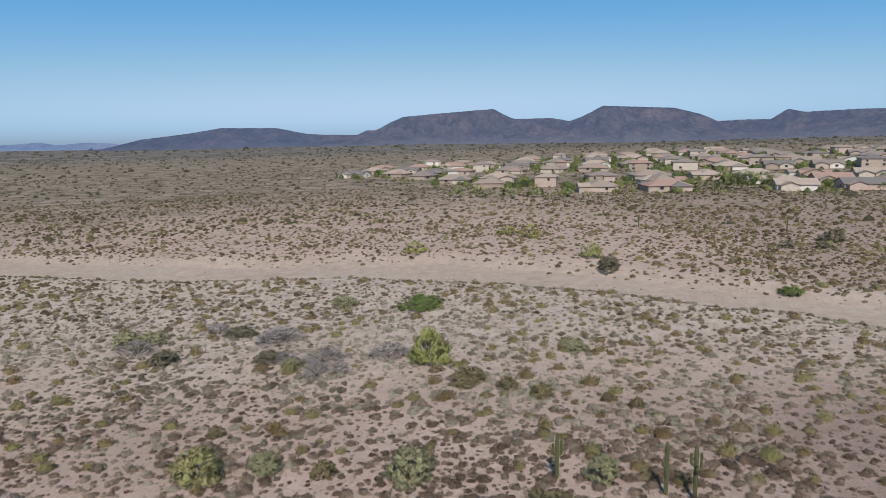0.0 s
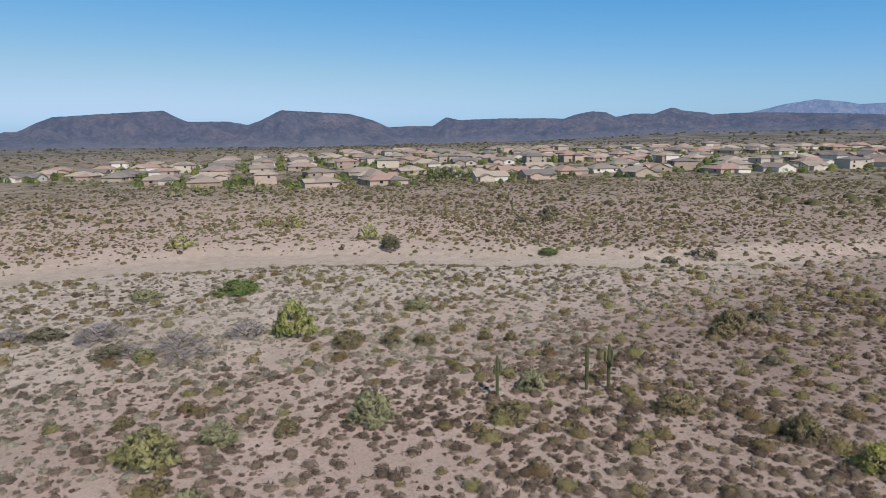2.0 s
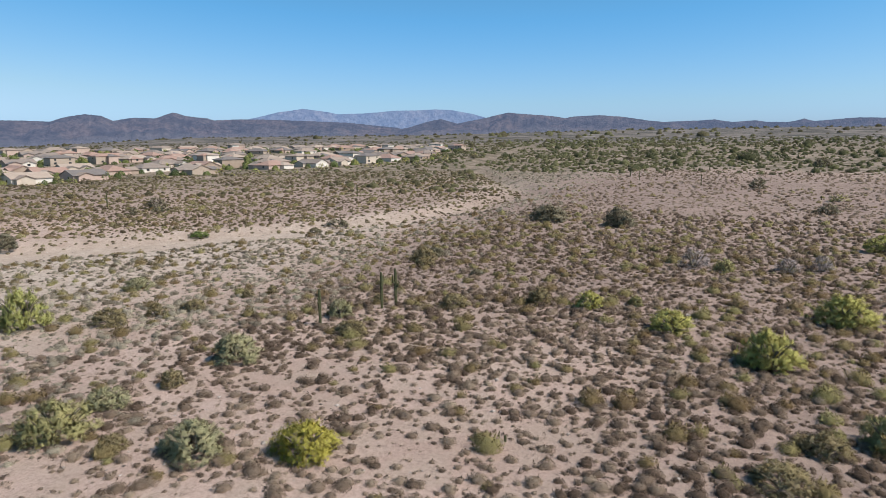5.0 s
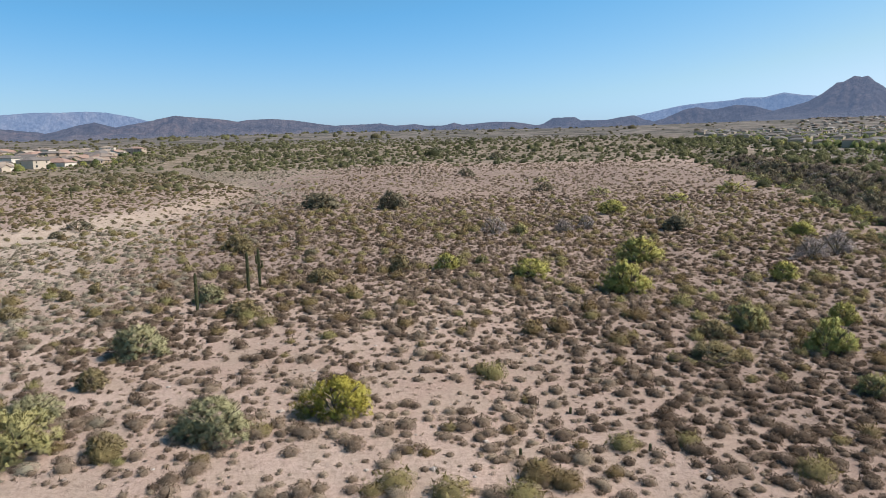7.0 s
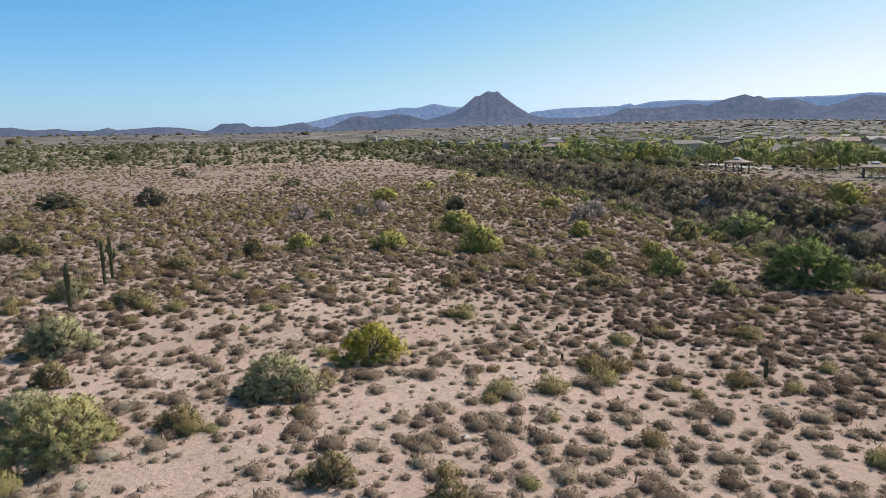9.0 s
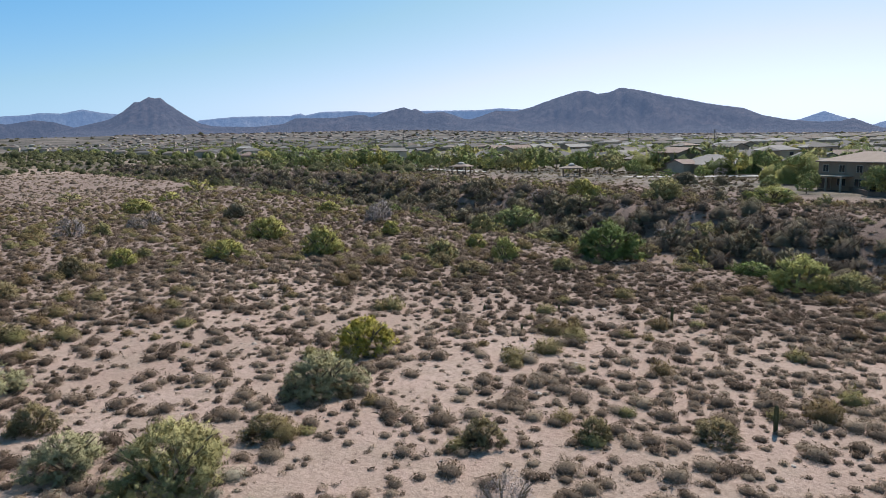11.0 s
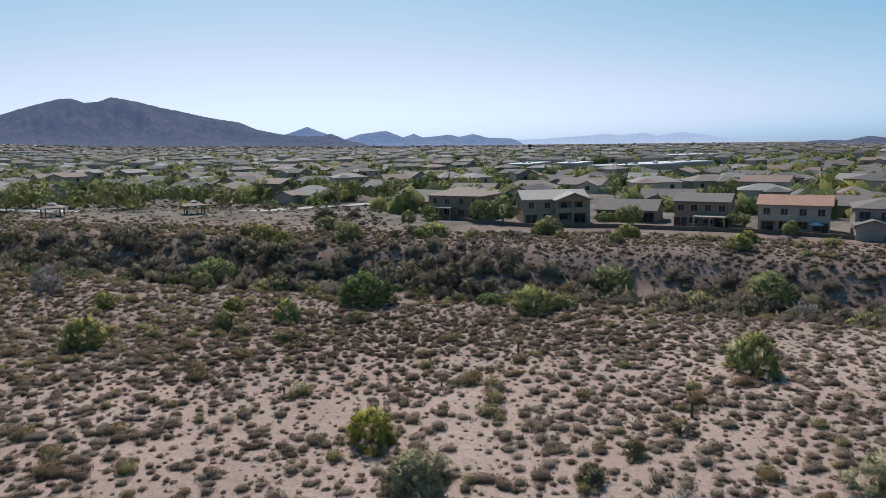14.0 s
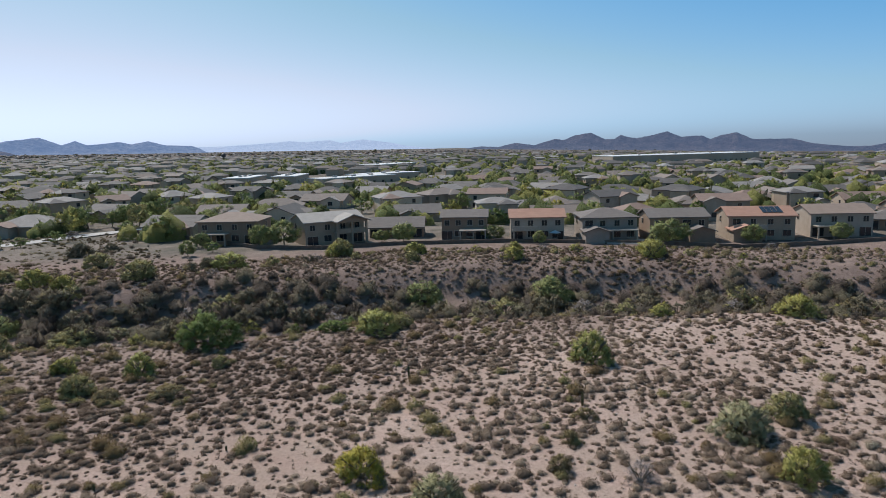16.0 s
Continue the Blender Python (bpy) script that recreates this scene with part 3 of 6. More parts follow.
def mound(seed, sides=8, twigs=30, flat=0.9, leaf=0.42, slim=0.17, layers=((0.60, 0.42), (0.82, 0.52), (1.02, 0.575)), rows=2):
    """A low rounded shrub of twig layers, looser outwards, with single sprigs: points, looseness, and how many are layers."""
    g = np.random.default_rng(seed)
    v = [shell(g, sides, r, flat, rows) for r, loose in layers]
    gap = [np.full(len(p), loose) for p, (r, loose) in zip(v, layers)]
    mass = sum(len(p) for p in v)
    if twigs:
        v.append(tuft(twigs, seed + 500, flat=flat * 1.1, leaf=leaf, inner=0.5, slim=slim))
        gap.append(np.full(len(v[-1]), 0.45))
    return np.concatenate(v), np.concatenate(gap), mass


def round_normals(v, up=0.35, wild=0.35, seed=3, mass=0):
    """Normals that lean outwards from the middle, so that a tuft takes light as a rounded thing does."""
    n = v / (np.linalg.norm(v, axis=1, keepdims=True) + 1e-6) + (0, 0, up)
    g = np.random.default_rng(seed)
    shake = np.repeat(g.normal(size=(len(v) // 3, 3)) * wild, 3, 0)
    shake[:mass] = 0
    n = n + shake
    return n / (np.linalg.norm(n, axis=1, keepdims=True) + 1e-6)


def scatter(name, xy, radius, high, tones, kinds, material, label, category):
    """Many plants as one object: at xy, with their radii and heights."""
    n = len(xy)
    z = height(xy[:, 0], xy[:, 1])
    pick = RNG.integers(0, len(kinds), n)
    turn = RNG.uniform(0, 2 * np.pi, n)
    verts, tone, normals, gap = [], [], [], []
    for i, (kind, loose, mass) in enumerate(kinds):
        sel = np.flatnonzero(pick == i)
        c, s = np.cos(turn[sel])[:, None], np.sin(turn[sel])[:, None]
        r, h = radius[sel][:, None], high[sel][:, None]
        vx = (kind[None, :, 0] * c - kind[None, :, 1] * s) * r + xy[sel, 0][:, None]
        vy = (kind[None, :, 0] * s + kind[None, :, 1] * c) * r + xy[sel, 1][:, None]
        vz = kind[None, :, 2] * h + z[sel][:, None] - 0.03
        verts.append(np.stack([vx, vy, vz], -1).reshape(-1, 3))
        tone.append(np.repeat(tones[sel], len(kind)))
        gap.append(np.tile(loose, len(sel)))
        k = round_normals(kind, seed=i, mass=mass)
        normals.append(np.stack([k[None, :, 0] * c - k[None, :, 1] * s, k[None, :, 0] * s + k[None, :, 1] * c, k[None, :, 2] + 0 * c], -1).reshape(-1, 3))
    verts, tone, normals = np.concatenate(verts), np.concatenate(tone), np.concatenate(normals)
    faces = np.arange(len(verts)).reshape(-1, 3)
    tagged(new(name, mesh_of(name, verts, faces, material, {"tone": tone, "gap": np.concatenate(gap)}, True, normals)), label, category, kind="stuff")


def zones(xy):
    x, y = xy[:, 0], xy[:, 1]
    s, _ = along(ARROYO, x, y)
    w, wide = along(WASH, x, y, WASH_W)
    return s, np.abs(w + 2.5 * wobble(x, y, 9, 2.0)) - wide, w


def spread(inner, outer, density, cell_jitter=0.9):
    """Points over a ring round the middle, on a shaken grid."""
    step = density ** -0.5
    k = int(outer / step) + 1
    gx, gy = np.meshgrid(np.arange(-k, k + 1), np.arange(-k, k + 1))
    xy = np.stack([gx.ravel(), gy.ravel()], 1) * step + RNG.uniform(-0.5, 0.5, (gx.size, 2)) * step * cell_jitter * 1.3
    r = np.hypot(*xy.T)
    xy = xy[(r >= inner) & (r < outer)]
    return xy + ORIGIN


def low_scrub():
    fine = [mound(10 + i, 6, 22, 0.9, 0.34, 0.22, ((0.68, 0.43), (0.98, 0.54))) for i in range(9)]
    medium = [mound(20 + i, 4, 4, 0.85, 0.36, 0.32, ((0.68, 0.43), (0.98, 0.53))) for i in range(7)]
    rough = [mound(30 + i, 4, 2, 0.9, 0.5, 0.36, ((0.9, 0.45),)) for i in range(6)]
    coarse = [mound(50 + i, 4, 0, 0.95, layers=((0.95, 0.45),)) for i in range(6)]
    for inner, outer, density, kinds, grow in ((0, 48, 1.9, fine, 0.84), (48, 100, 1.35, medium, 0.86), (100, 190, 0.58, rough, 1.0), (190, 380, 0.17, coarse, 1.2)):
        xy = spread(inner, outer, density)
        s, w, side = zones(xy)
        patch = wobble(xy[:, 0], xy[:, 1], 6.0, 4.0)
        dense = np.minimum(0.7 * smooth(-8, 20, xy[:, 0]) * smooth(10, -15, xy[:, 1]) + 0.5 * smooth(80, 130, xy[:, 0]) * smooth(30, 0, xy[:, 1]) + 0.6 * smooth(-14, 6, xy[:, 0]) * smooth(-30, -50, xy[:, 1]) + smooth(-46, -62, xy[:, 1] + 5 * patch) + 0.6 * smooth(45, 85, xy[:, 0]) * (side < 0) + 0.5 * smooth(-30, -48, xy[:, 0] + 6 * patch), 1)
        bare = smooth(105, 150, xy[:, 0]) * smooth(22, -6, xy[:, 1])
        keep = (w > RNG.uniform(-6, 0, len(xy)) - 9 * smooth(75, 115, xy[:, 0])) & ((s < 2) | (s > 15)) & ((s < 45) | ((s < 105) & (xy[:, 0] + 8 * patch > -25) & (RNG.uniform(size=len(xy)) < 0.45))) & (RNG.uniform(size=len(xy)) < (0.54 + 0.36 * patch + 0.40 * dense) * (1 - 0.4 * bare))
        xy, side = xy[keep], side[keep]
        n = len(xy)
        north = (xy[:, 1] + 8 * wobble(xy[:, 0], xy[:, 1], 12) > RNG.uniform(-18, 12, n)) & (side > 0)
        size = np.minimum(RNG.lognormal(-0.86, 0.48, n), 0.95) * grow
        tone = np.clip(RNG.normal(0.45, 0.25, n) + 0.25 * wobble(xy[:, 0], xy[:, 1], 20) - 0.15 * dense[keep] + 0.3 * bare[keep], 0, 1)
        over = (side < 0) | ((np.hypot(xy[:, 0] + 15, xy[:, 1] + 30) > RNG.uniform(70, 150, n)) & (xy[:, 0] < RNG.uniform(50, 110, n)))
        north = north & ~over
        for sel, mat, lab in ((over, M_OLIVE, "olive-brown low scrub dotted over stony ground"), (north, M_PALE, "pale grey-green bursage tufts on gravelly ground"), (~north & ~over, M_BURSAGE, "grey-brown dry bursage tufts on pink sand")):
            scatter("bursage_scrub", xy[sel], size[sel], size[sel] * RNG.uniform(0.65, 1.1, sel.sum()), tone[sel], kinds, mat, lab, "shrubs")


def mid_scrub():
    airy = [mound(70 + i, 7, 80, 1.0, 0.24, 0.30, ((0.5, 0.46), (0.72, 0.52), (0.95, 0.57)), 3) for i in range(6)]
    mid = [mound(76 + i, 6, 24, 1.0, 0.36, 0.30, ((0.55, 0.45), (0.9, 0.53))) for i in range(6)]
    rough = [mound(80 + i, 5, 6, 1.0, 0.5, 0.32, ((0.9, 0.48),)) for i in range(6)]
    for inner, outer, density, kinds in ((0, 55, 0.10, airy), (55, 115, 0.10, mid), (115, 260, 0.05, rough)):
        xy = spread(inner, outer, density, 1.2)
        s, w, side = zones(xy)
        keep = (w > 0) & (RNG.uniform(size=len(xy)) > 0.75 * smooth(105, 150, xy[:, 0]) * smooth(22, -6, xy[:, 1])) & ((s < 6) | (s > 20)) & (s < 45) & (RNG.uniform(size=len(xy)) < 0.30 + 0.45 * wobble(xy[:, 0], xy[:, 1], 14, 1.5) + 0.3 * smooth(-10, 30, xy[:, 0]) * smooth(150, 100, xy[:, 0]) + 0.4 * smooth(28, 50, xy[:, 0]) * smooth(135, 100, xy[:, 0]) * smooth(6, -12, xy[:, 1]) + 0.5 * smooth(-48, -62, xy[:, 1]) * smooth(-30, 0, xy[:, 0]) * smooth(110, 60, xy[:, 0]))
        xy = xy[keep]
        n = len(xy)
        size = np.clip(RNG.lognormal(-0.25, 0.30, n), 0.5, 1.3)
        scatter("creosote_scrub", xy, size, size * RNG.uniform(0.75, 1.15, n), RNG.uniform(0, 1, n), kinds, M_CREOSOTE, "brownish olive creosote shrubs on desert ground", "shrubs")


def far_scrub():
    coarse = [mound(90 + i, 4, 1, 0.95, 0.6, 0.4, ((0.95, 0.42),)) for i in range(5)]
    for inner, outer, density, grow in ((200, 700, 0.016, 1.1), (700, 1700, 0.002, 2.2), (1700, 4400, 0.00009, 6.0)):
        xy = spread(inner, outer, density, 1.3)
        s, w, side = zones(xy)
        b = bearing(xy[:, 0], xy[:, 1])
        green = np.exp(-(((b + 80) / 18) ** 2))
        keep = (w > 2) & ((xy[:, 0] < 40) | (xy[:, 0] > 330) | (side < 0)) & ((s < 25) | (np.hypot(*xy.T) > 1700)) & (RNG.uniform(size=len(xy)) < 0.6 + 0.4 * wobble(xy[:, 0], xy[:, 1], 60, 1.5) + 0.3 * green)
        xy, green = xy[keep], green[keep]
        n = len(xy)
        size = RNG.lognormal(0.0, 0.35, n) * grow * (0.8 + 0.5 * green)
        scatter("far_desert_scrub", xy, size, size * 0.9, np.clip(RNG.normal(0.35, 0.22, n) + 0.35 * green, 0, 1), coarse, M_FARSCRUB, "olive and brown scrub dotted over the far desert", "shrubs")


def thicket():
    """The belt of green trees and tall scrub where the wash and the arroyo draw together."""
    kinds = [mound(95 + i, 5, 4, 1.0, 0.5, 0.4, ((0.7, 0.42), (0.95, 0.5))) for i in range(6)]
    xy = np.concatenate([spread(330, 700, 0.010, 1.3), spread(700, 1500, 0.0024, 1.3)])
    s, w, side = zones(xy)
    keep = (xy[:, 0] > 335 + 35 * wobble(xy[:, 0], xy[:, 1], 40)) & (side > -60) & (w > 1) & (s < 30) & (RNG.uniform(size=len(xy)) < 0.62 + 0.5 * wobble(xy[:, 0], xy[:, 1], 50, 0.6))
    xy = xy[keep]
    at = np.cumsum(np.r_[0, np.hypot(*np.diff(ARROYO, axis=0).T)])
    d, off = RNG.uniform(at[10] + 30, at[13], 1500), RNG.uniform(-4, 105, 1500)
    way = np.stack([np.interp(d + 1, at, ARROYO[:, k]) - np.interp(d, at, ARROYO[:, k]) for k in (0, 1)], 1)
    line = np.stack([np.interp(d, at, ARROYO[:, 0]) + way[:, 1] * off, np.interp(d, at, ARROYO[:, 1]) - way[:, 0] * off], 1)
    xy = np.concatenate([xy, line])
    n = len(xy)
    size = RNG.lognormal(0.3, 0.4, n) * (0.8 + 0.0007 * np.hypot(*xy.T))
    scatter("far_thicket", xy, size, size * RNG.uniform(0.9, 1.3, n), RNG.uniform(0, 1, n), kinds, M_BELT, "belt of green desert trees and tall scrub", "trees")


def litter():
    """Pebbles, dead sprigs and seedlings too small to pick apart."""
    sprigs = [mound(200 + i, 4, 5, 0.8, 0.9, 0.2, ((0.8, 0.54),)) for i in range(6)]
    xy = spread(0, 58, 0.6, 1.2)
    s, w, side = zones(xy)
    xy = xy[(w > -4) & (s < 30)]
    n = len(xy)
    size = RNG.lognormal(-1.75, 0.4, n)
    scatter("dry_sprigs", xy, size, size, RNG.uniform(0, 1, n), sprigs, M_BURSAGE, "dry sprigs and seedlings strewn over the sand", "litter")
    stone = [(*mound(220 + i, 4, 0, 0.7, layers=((0.8, 0.0),))[:2], 0) for i in range(6)]
    xy = np.concatenate([spread(0, 70, 0.6, 1.3), spread(60, 140, 0.22, 1.3)])
    s, w, side = zones(xy)
    p = wobble(xy[:, 0], xy[:, 1], 8, 2.2) + 0.5 * smooth(0, 30, xy[:, 1]) + 1.2 * (w < 2) * (xy[:, 0] > -10) + 0.9 * ((s > 8) & (s < 44))
    xy = xy[(RNG.uniform(size=len(xy)) < 0.12 + 0.7 * np.clip(p, 0, 1.2)) & (s < 46)]
    n = len(xy)
    size = RNG.lognormal(-1.95, 0.45, n)
    scatter("loose_stones", xy, size, size, RNG.uniform(0, 1, n), stone, M_STONE, "loose pale and dark stones on the desert floor", "stones")


def brush():
    """Brush that fills the arroyo between the single bushes."""
    kinds = [mound(240 + i, 5, 12, 1.0, 0.44, 0.36, ((0.6, 0.42), (0.9, 0.52))) for i in range(6)]
    at = np.cumsum(np.r_[0, np.hypot(*np.diff(ARROYO, axis=0).T)])

    def beside(n, lo, hi):
        d, off = RNG.uniform(at[1], at[12], n), RNG.uniform(lo, hi, n)
        x, y = np.interp(d, at, ARROYO[:, 0]), np.interp(d, at, ARROYO[:, 1])
        i = np.clip(np.searchsorted(at, d), 1, len(at) - 1)
        way = ARROYO[i] - ARROYO[i - 1]
        way = way / np.hypot(way[:, 0], way[:, 1])[:, None]
        off = off - 5 * smooth(-35, -52, x) + 2 * smooth(0, 30, x)
        return np.stack([x + way[:, 1] * off, y - way[:, 0] * off], 1)

    xy = np.concatenate([beside(1500, 7, 23), beside(350, 0, 8), beside(1300, 20, 60), beside(500, 60, 100)])
    s = zones(xy)[0]
    xy = xy[~((s > 46) & (xy[:, 0] < -30))]
    n = len(xy)
    s = zones(xy)[0] + 6 * smooth(-35, -52, xy[:, 0])
    size = RNG.uniform(0.8, 2.0, n) * np.where((s > 8) & (s < 26), 1.2, 0.45)
    scatter("arroyo_brush", xy, size, size * RNG.uniform(0.8, 1.2, n), RNG.uniform(0, 1, n), kinds, M_BRUSH, "dark olive and brown brush covering the arroyo bank", "brush")


def crown_mesh(kind, seed, clumps, leaves, leaf, style):
    """A crown about two wide and one high, of many leaf clumps with gaps between them."""
    g = np.random.default_rng(seed)
    tris, local = [], []
    lobes = g.uniform(0, 2 * np.pi, 5)
    for i in range(clumps):
        a, u = g.uniform(0, 2 * np.pi), g.uniform(0.0, 1.0)
        out = 0.80 + 0.13 * np.cos(2 * a + lobes[0]) + 0.09 * np.cos(3 * a + lobes[1]) + 0.08 * np.cos(5 * a + lobes[2])
        if style == "dome":
            c = g.uniform(0.0, 1.0)
            r = out * 1.05 * g.uniform(0.35, 1.0) ** 0.5 * (1 - c ** 2.8) ** 0.5
            p = np.array([r * np.cos(a), r * np.sin(a), 0.08 + 0.78 * c * g.uniform(0.75, 1.05) * (1 - 0.25 * r * r)])
        else:
            c = g.uniform(-0.85, 1.0)
            r = out * g.uniform(0.4, 1.0) ** 0.5 * (1 - abs(c) ** 2.4) ** 0.5
            p = np.array([r * np.cos(a), r * np.sin(a), 0.52 + 0.38 * c * (1 - 0.2 * r)])
        t = tuft(leaves, int(g.integers(1e6)), flat=0.9, leaf=leaf, inner=0.05, slim=0.16 if kind == "dd" else 0.5, rise=0.3)
        size = g.uniform(0.11, 0.27)
        t = t * size
        t[:, 2] -= size * 0.35
        tris.append(t + p)
        local.append(round_normals(t, 0.2, 0.3, i))
    v, local = np.concatenate(tris), np.concatenate(local)
    v[:, 2] = np.maximum(v[:, 2], 0.01)
    whole = round_normals(v - (0, 0, 0.25 if style == "dome" else 0.5), 0.3, 0.0)
    n = whole + 0.9 * local
    return mesh_of("crown", v, np.arange(len(v)).reshape(-1, 3), LEAVES[kind], None, True, n / np.linalg.norm(n, axis=1, keepdims=True))


def limb(bm, ring, pts, radii):
    """A tapered limb that grows on from a ring of points; gives the ring at its end."""
    sides = len(ring)
    for i, (p, r) in enumerate(zip(pts, radii)):
        d = (pts[i] - pts[i - 1] if i else pts[1] - pts[0]).normalized()
        q = d.to_track_quat("Z", "Y")
        nxt = [bm.verts.new(p + q @ Vector((r * math.cos(2 * math.pi * k / sides), r * math.sin(2 * math.pi * k / sides), 0))) for k in range(sides)]
        for k in range(sides):
            bm.faces.new((ring[k], ring[(k + 1) % sides], nxt[(k + 1) % sides], nxt[k]))
        ring = nxt
    return ring


def trunk_mesh(seed, style):
    """Limbs that fork from one foot."""
    g = random.Random(seed)
    bm = bmesh.new()
    stems = 5 if style == "dome" else 1
    foot = [bm.verts.new((0.05 * math.cos(2 * math.pi * k / 5), 0.05 * math.sin(2 * math.pi * k / 5), -0.04)) for k in range(5)]
    for i in range(stems):
        a = 2 * math.pi * (i + g.random() * 0.6) / stems
        lean = 0.35 if style == "dome" else 0.05
        p0, p1 = Vector((0.05 * math.cos(a), 0.05 * math.sin(a), 0.02)), Vector((lean * math.cos(a), lean * math.sin(a), 0.36))
        end = limb(bm, foot, [p0, (p0 + p1) / 2 + Vector((0.03, -0.02, 0)), p1], [0.045, 0.038, 0.03])
        for j in range(3):
            b = a + (j - 1) * (0.7 if style == "dome" else 2.1)
            limb(bm, end, [p1 + Vector((0.16 * math.cos(b), 0.16 * math.sin(b), 0.16)), p1 + Vector((0.34 * math.cos(b), 0.34 * math.sin(b), 0.30))], [0.02, 0.008])
    return bm_mesh("trunk", bm, M_BARK)


CROWNS, TRUNKS = {}, {}


def plant(name, kind, x, y, wide, high, label, category, group="", style="dome", detail=1, turn=None):
    """A bush or tree: an Empty at its base with its trunk and crown."""
    variant = RNG.integers(0, 3)
    key = (kind, style, detail, int(variant))
    if key not in CROWNS:
        clumps, leaves, leaf = ((140, 28, 0.48), (46, 15, 0.76), (18, 9, 1.05))[3 - detail]
        if kind == "dd":
            leaf *= 1.2
        CROWNS[key] = crown_mesh(kind, hash_of(key), clumps, leaves, leaf, style)
        TRUNKS.setdefault((style, key[3]), trunk_mesh(key[3] + 5, style))
    root = new(name)
    root.empty_display_size = 0.3
    root.matrix_basis = Matrix.Translation((x, y, ground_z(x, y) - 0.03)) @ Matrix.Rotation(RNG.uniform(0, 6.28) if turn is None else turn, 4, "Z") @ Matrix.Diagonal((wide / 2, wide / 2, high, 1))
    part("trunk", TRUNKS[(style, key[3])], root)
    part("crown", CROWNS[key], root)
    return tagged(root, label, category, group)


def hash_of(key):
    return sum(ord(c) * (i + 3) for i, c in enumerate(str(key))) % 9973


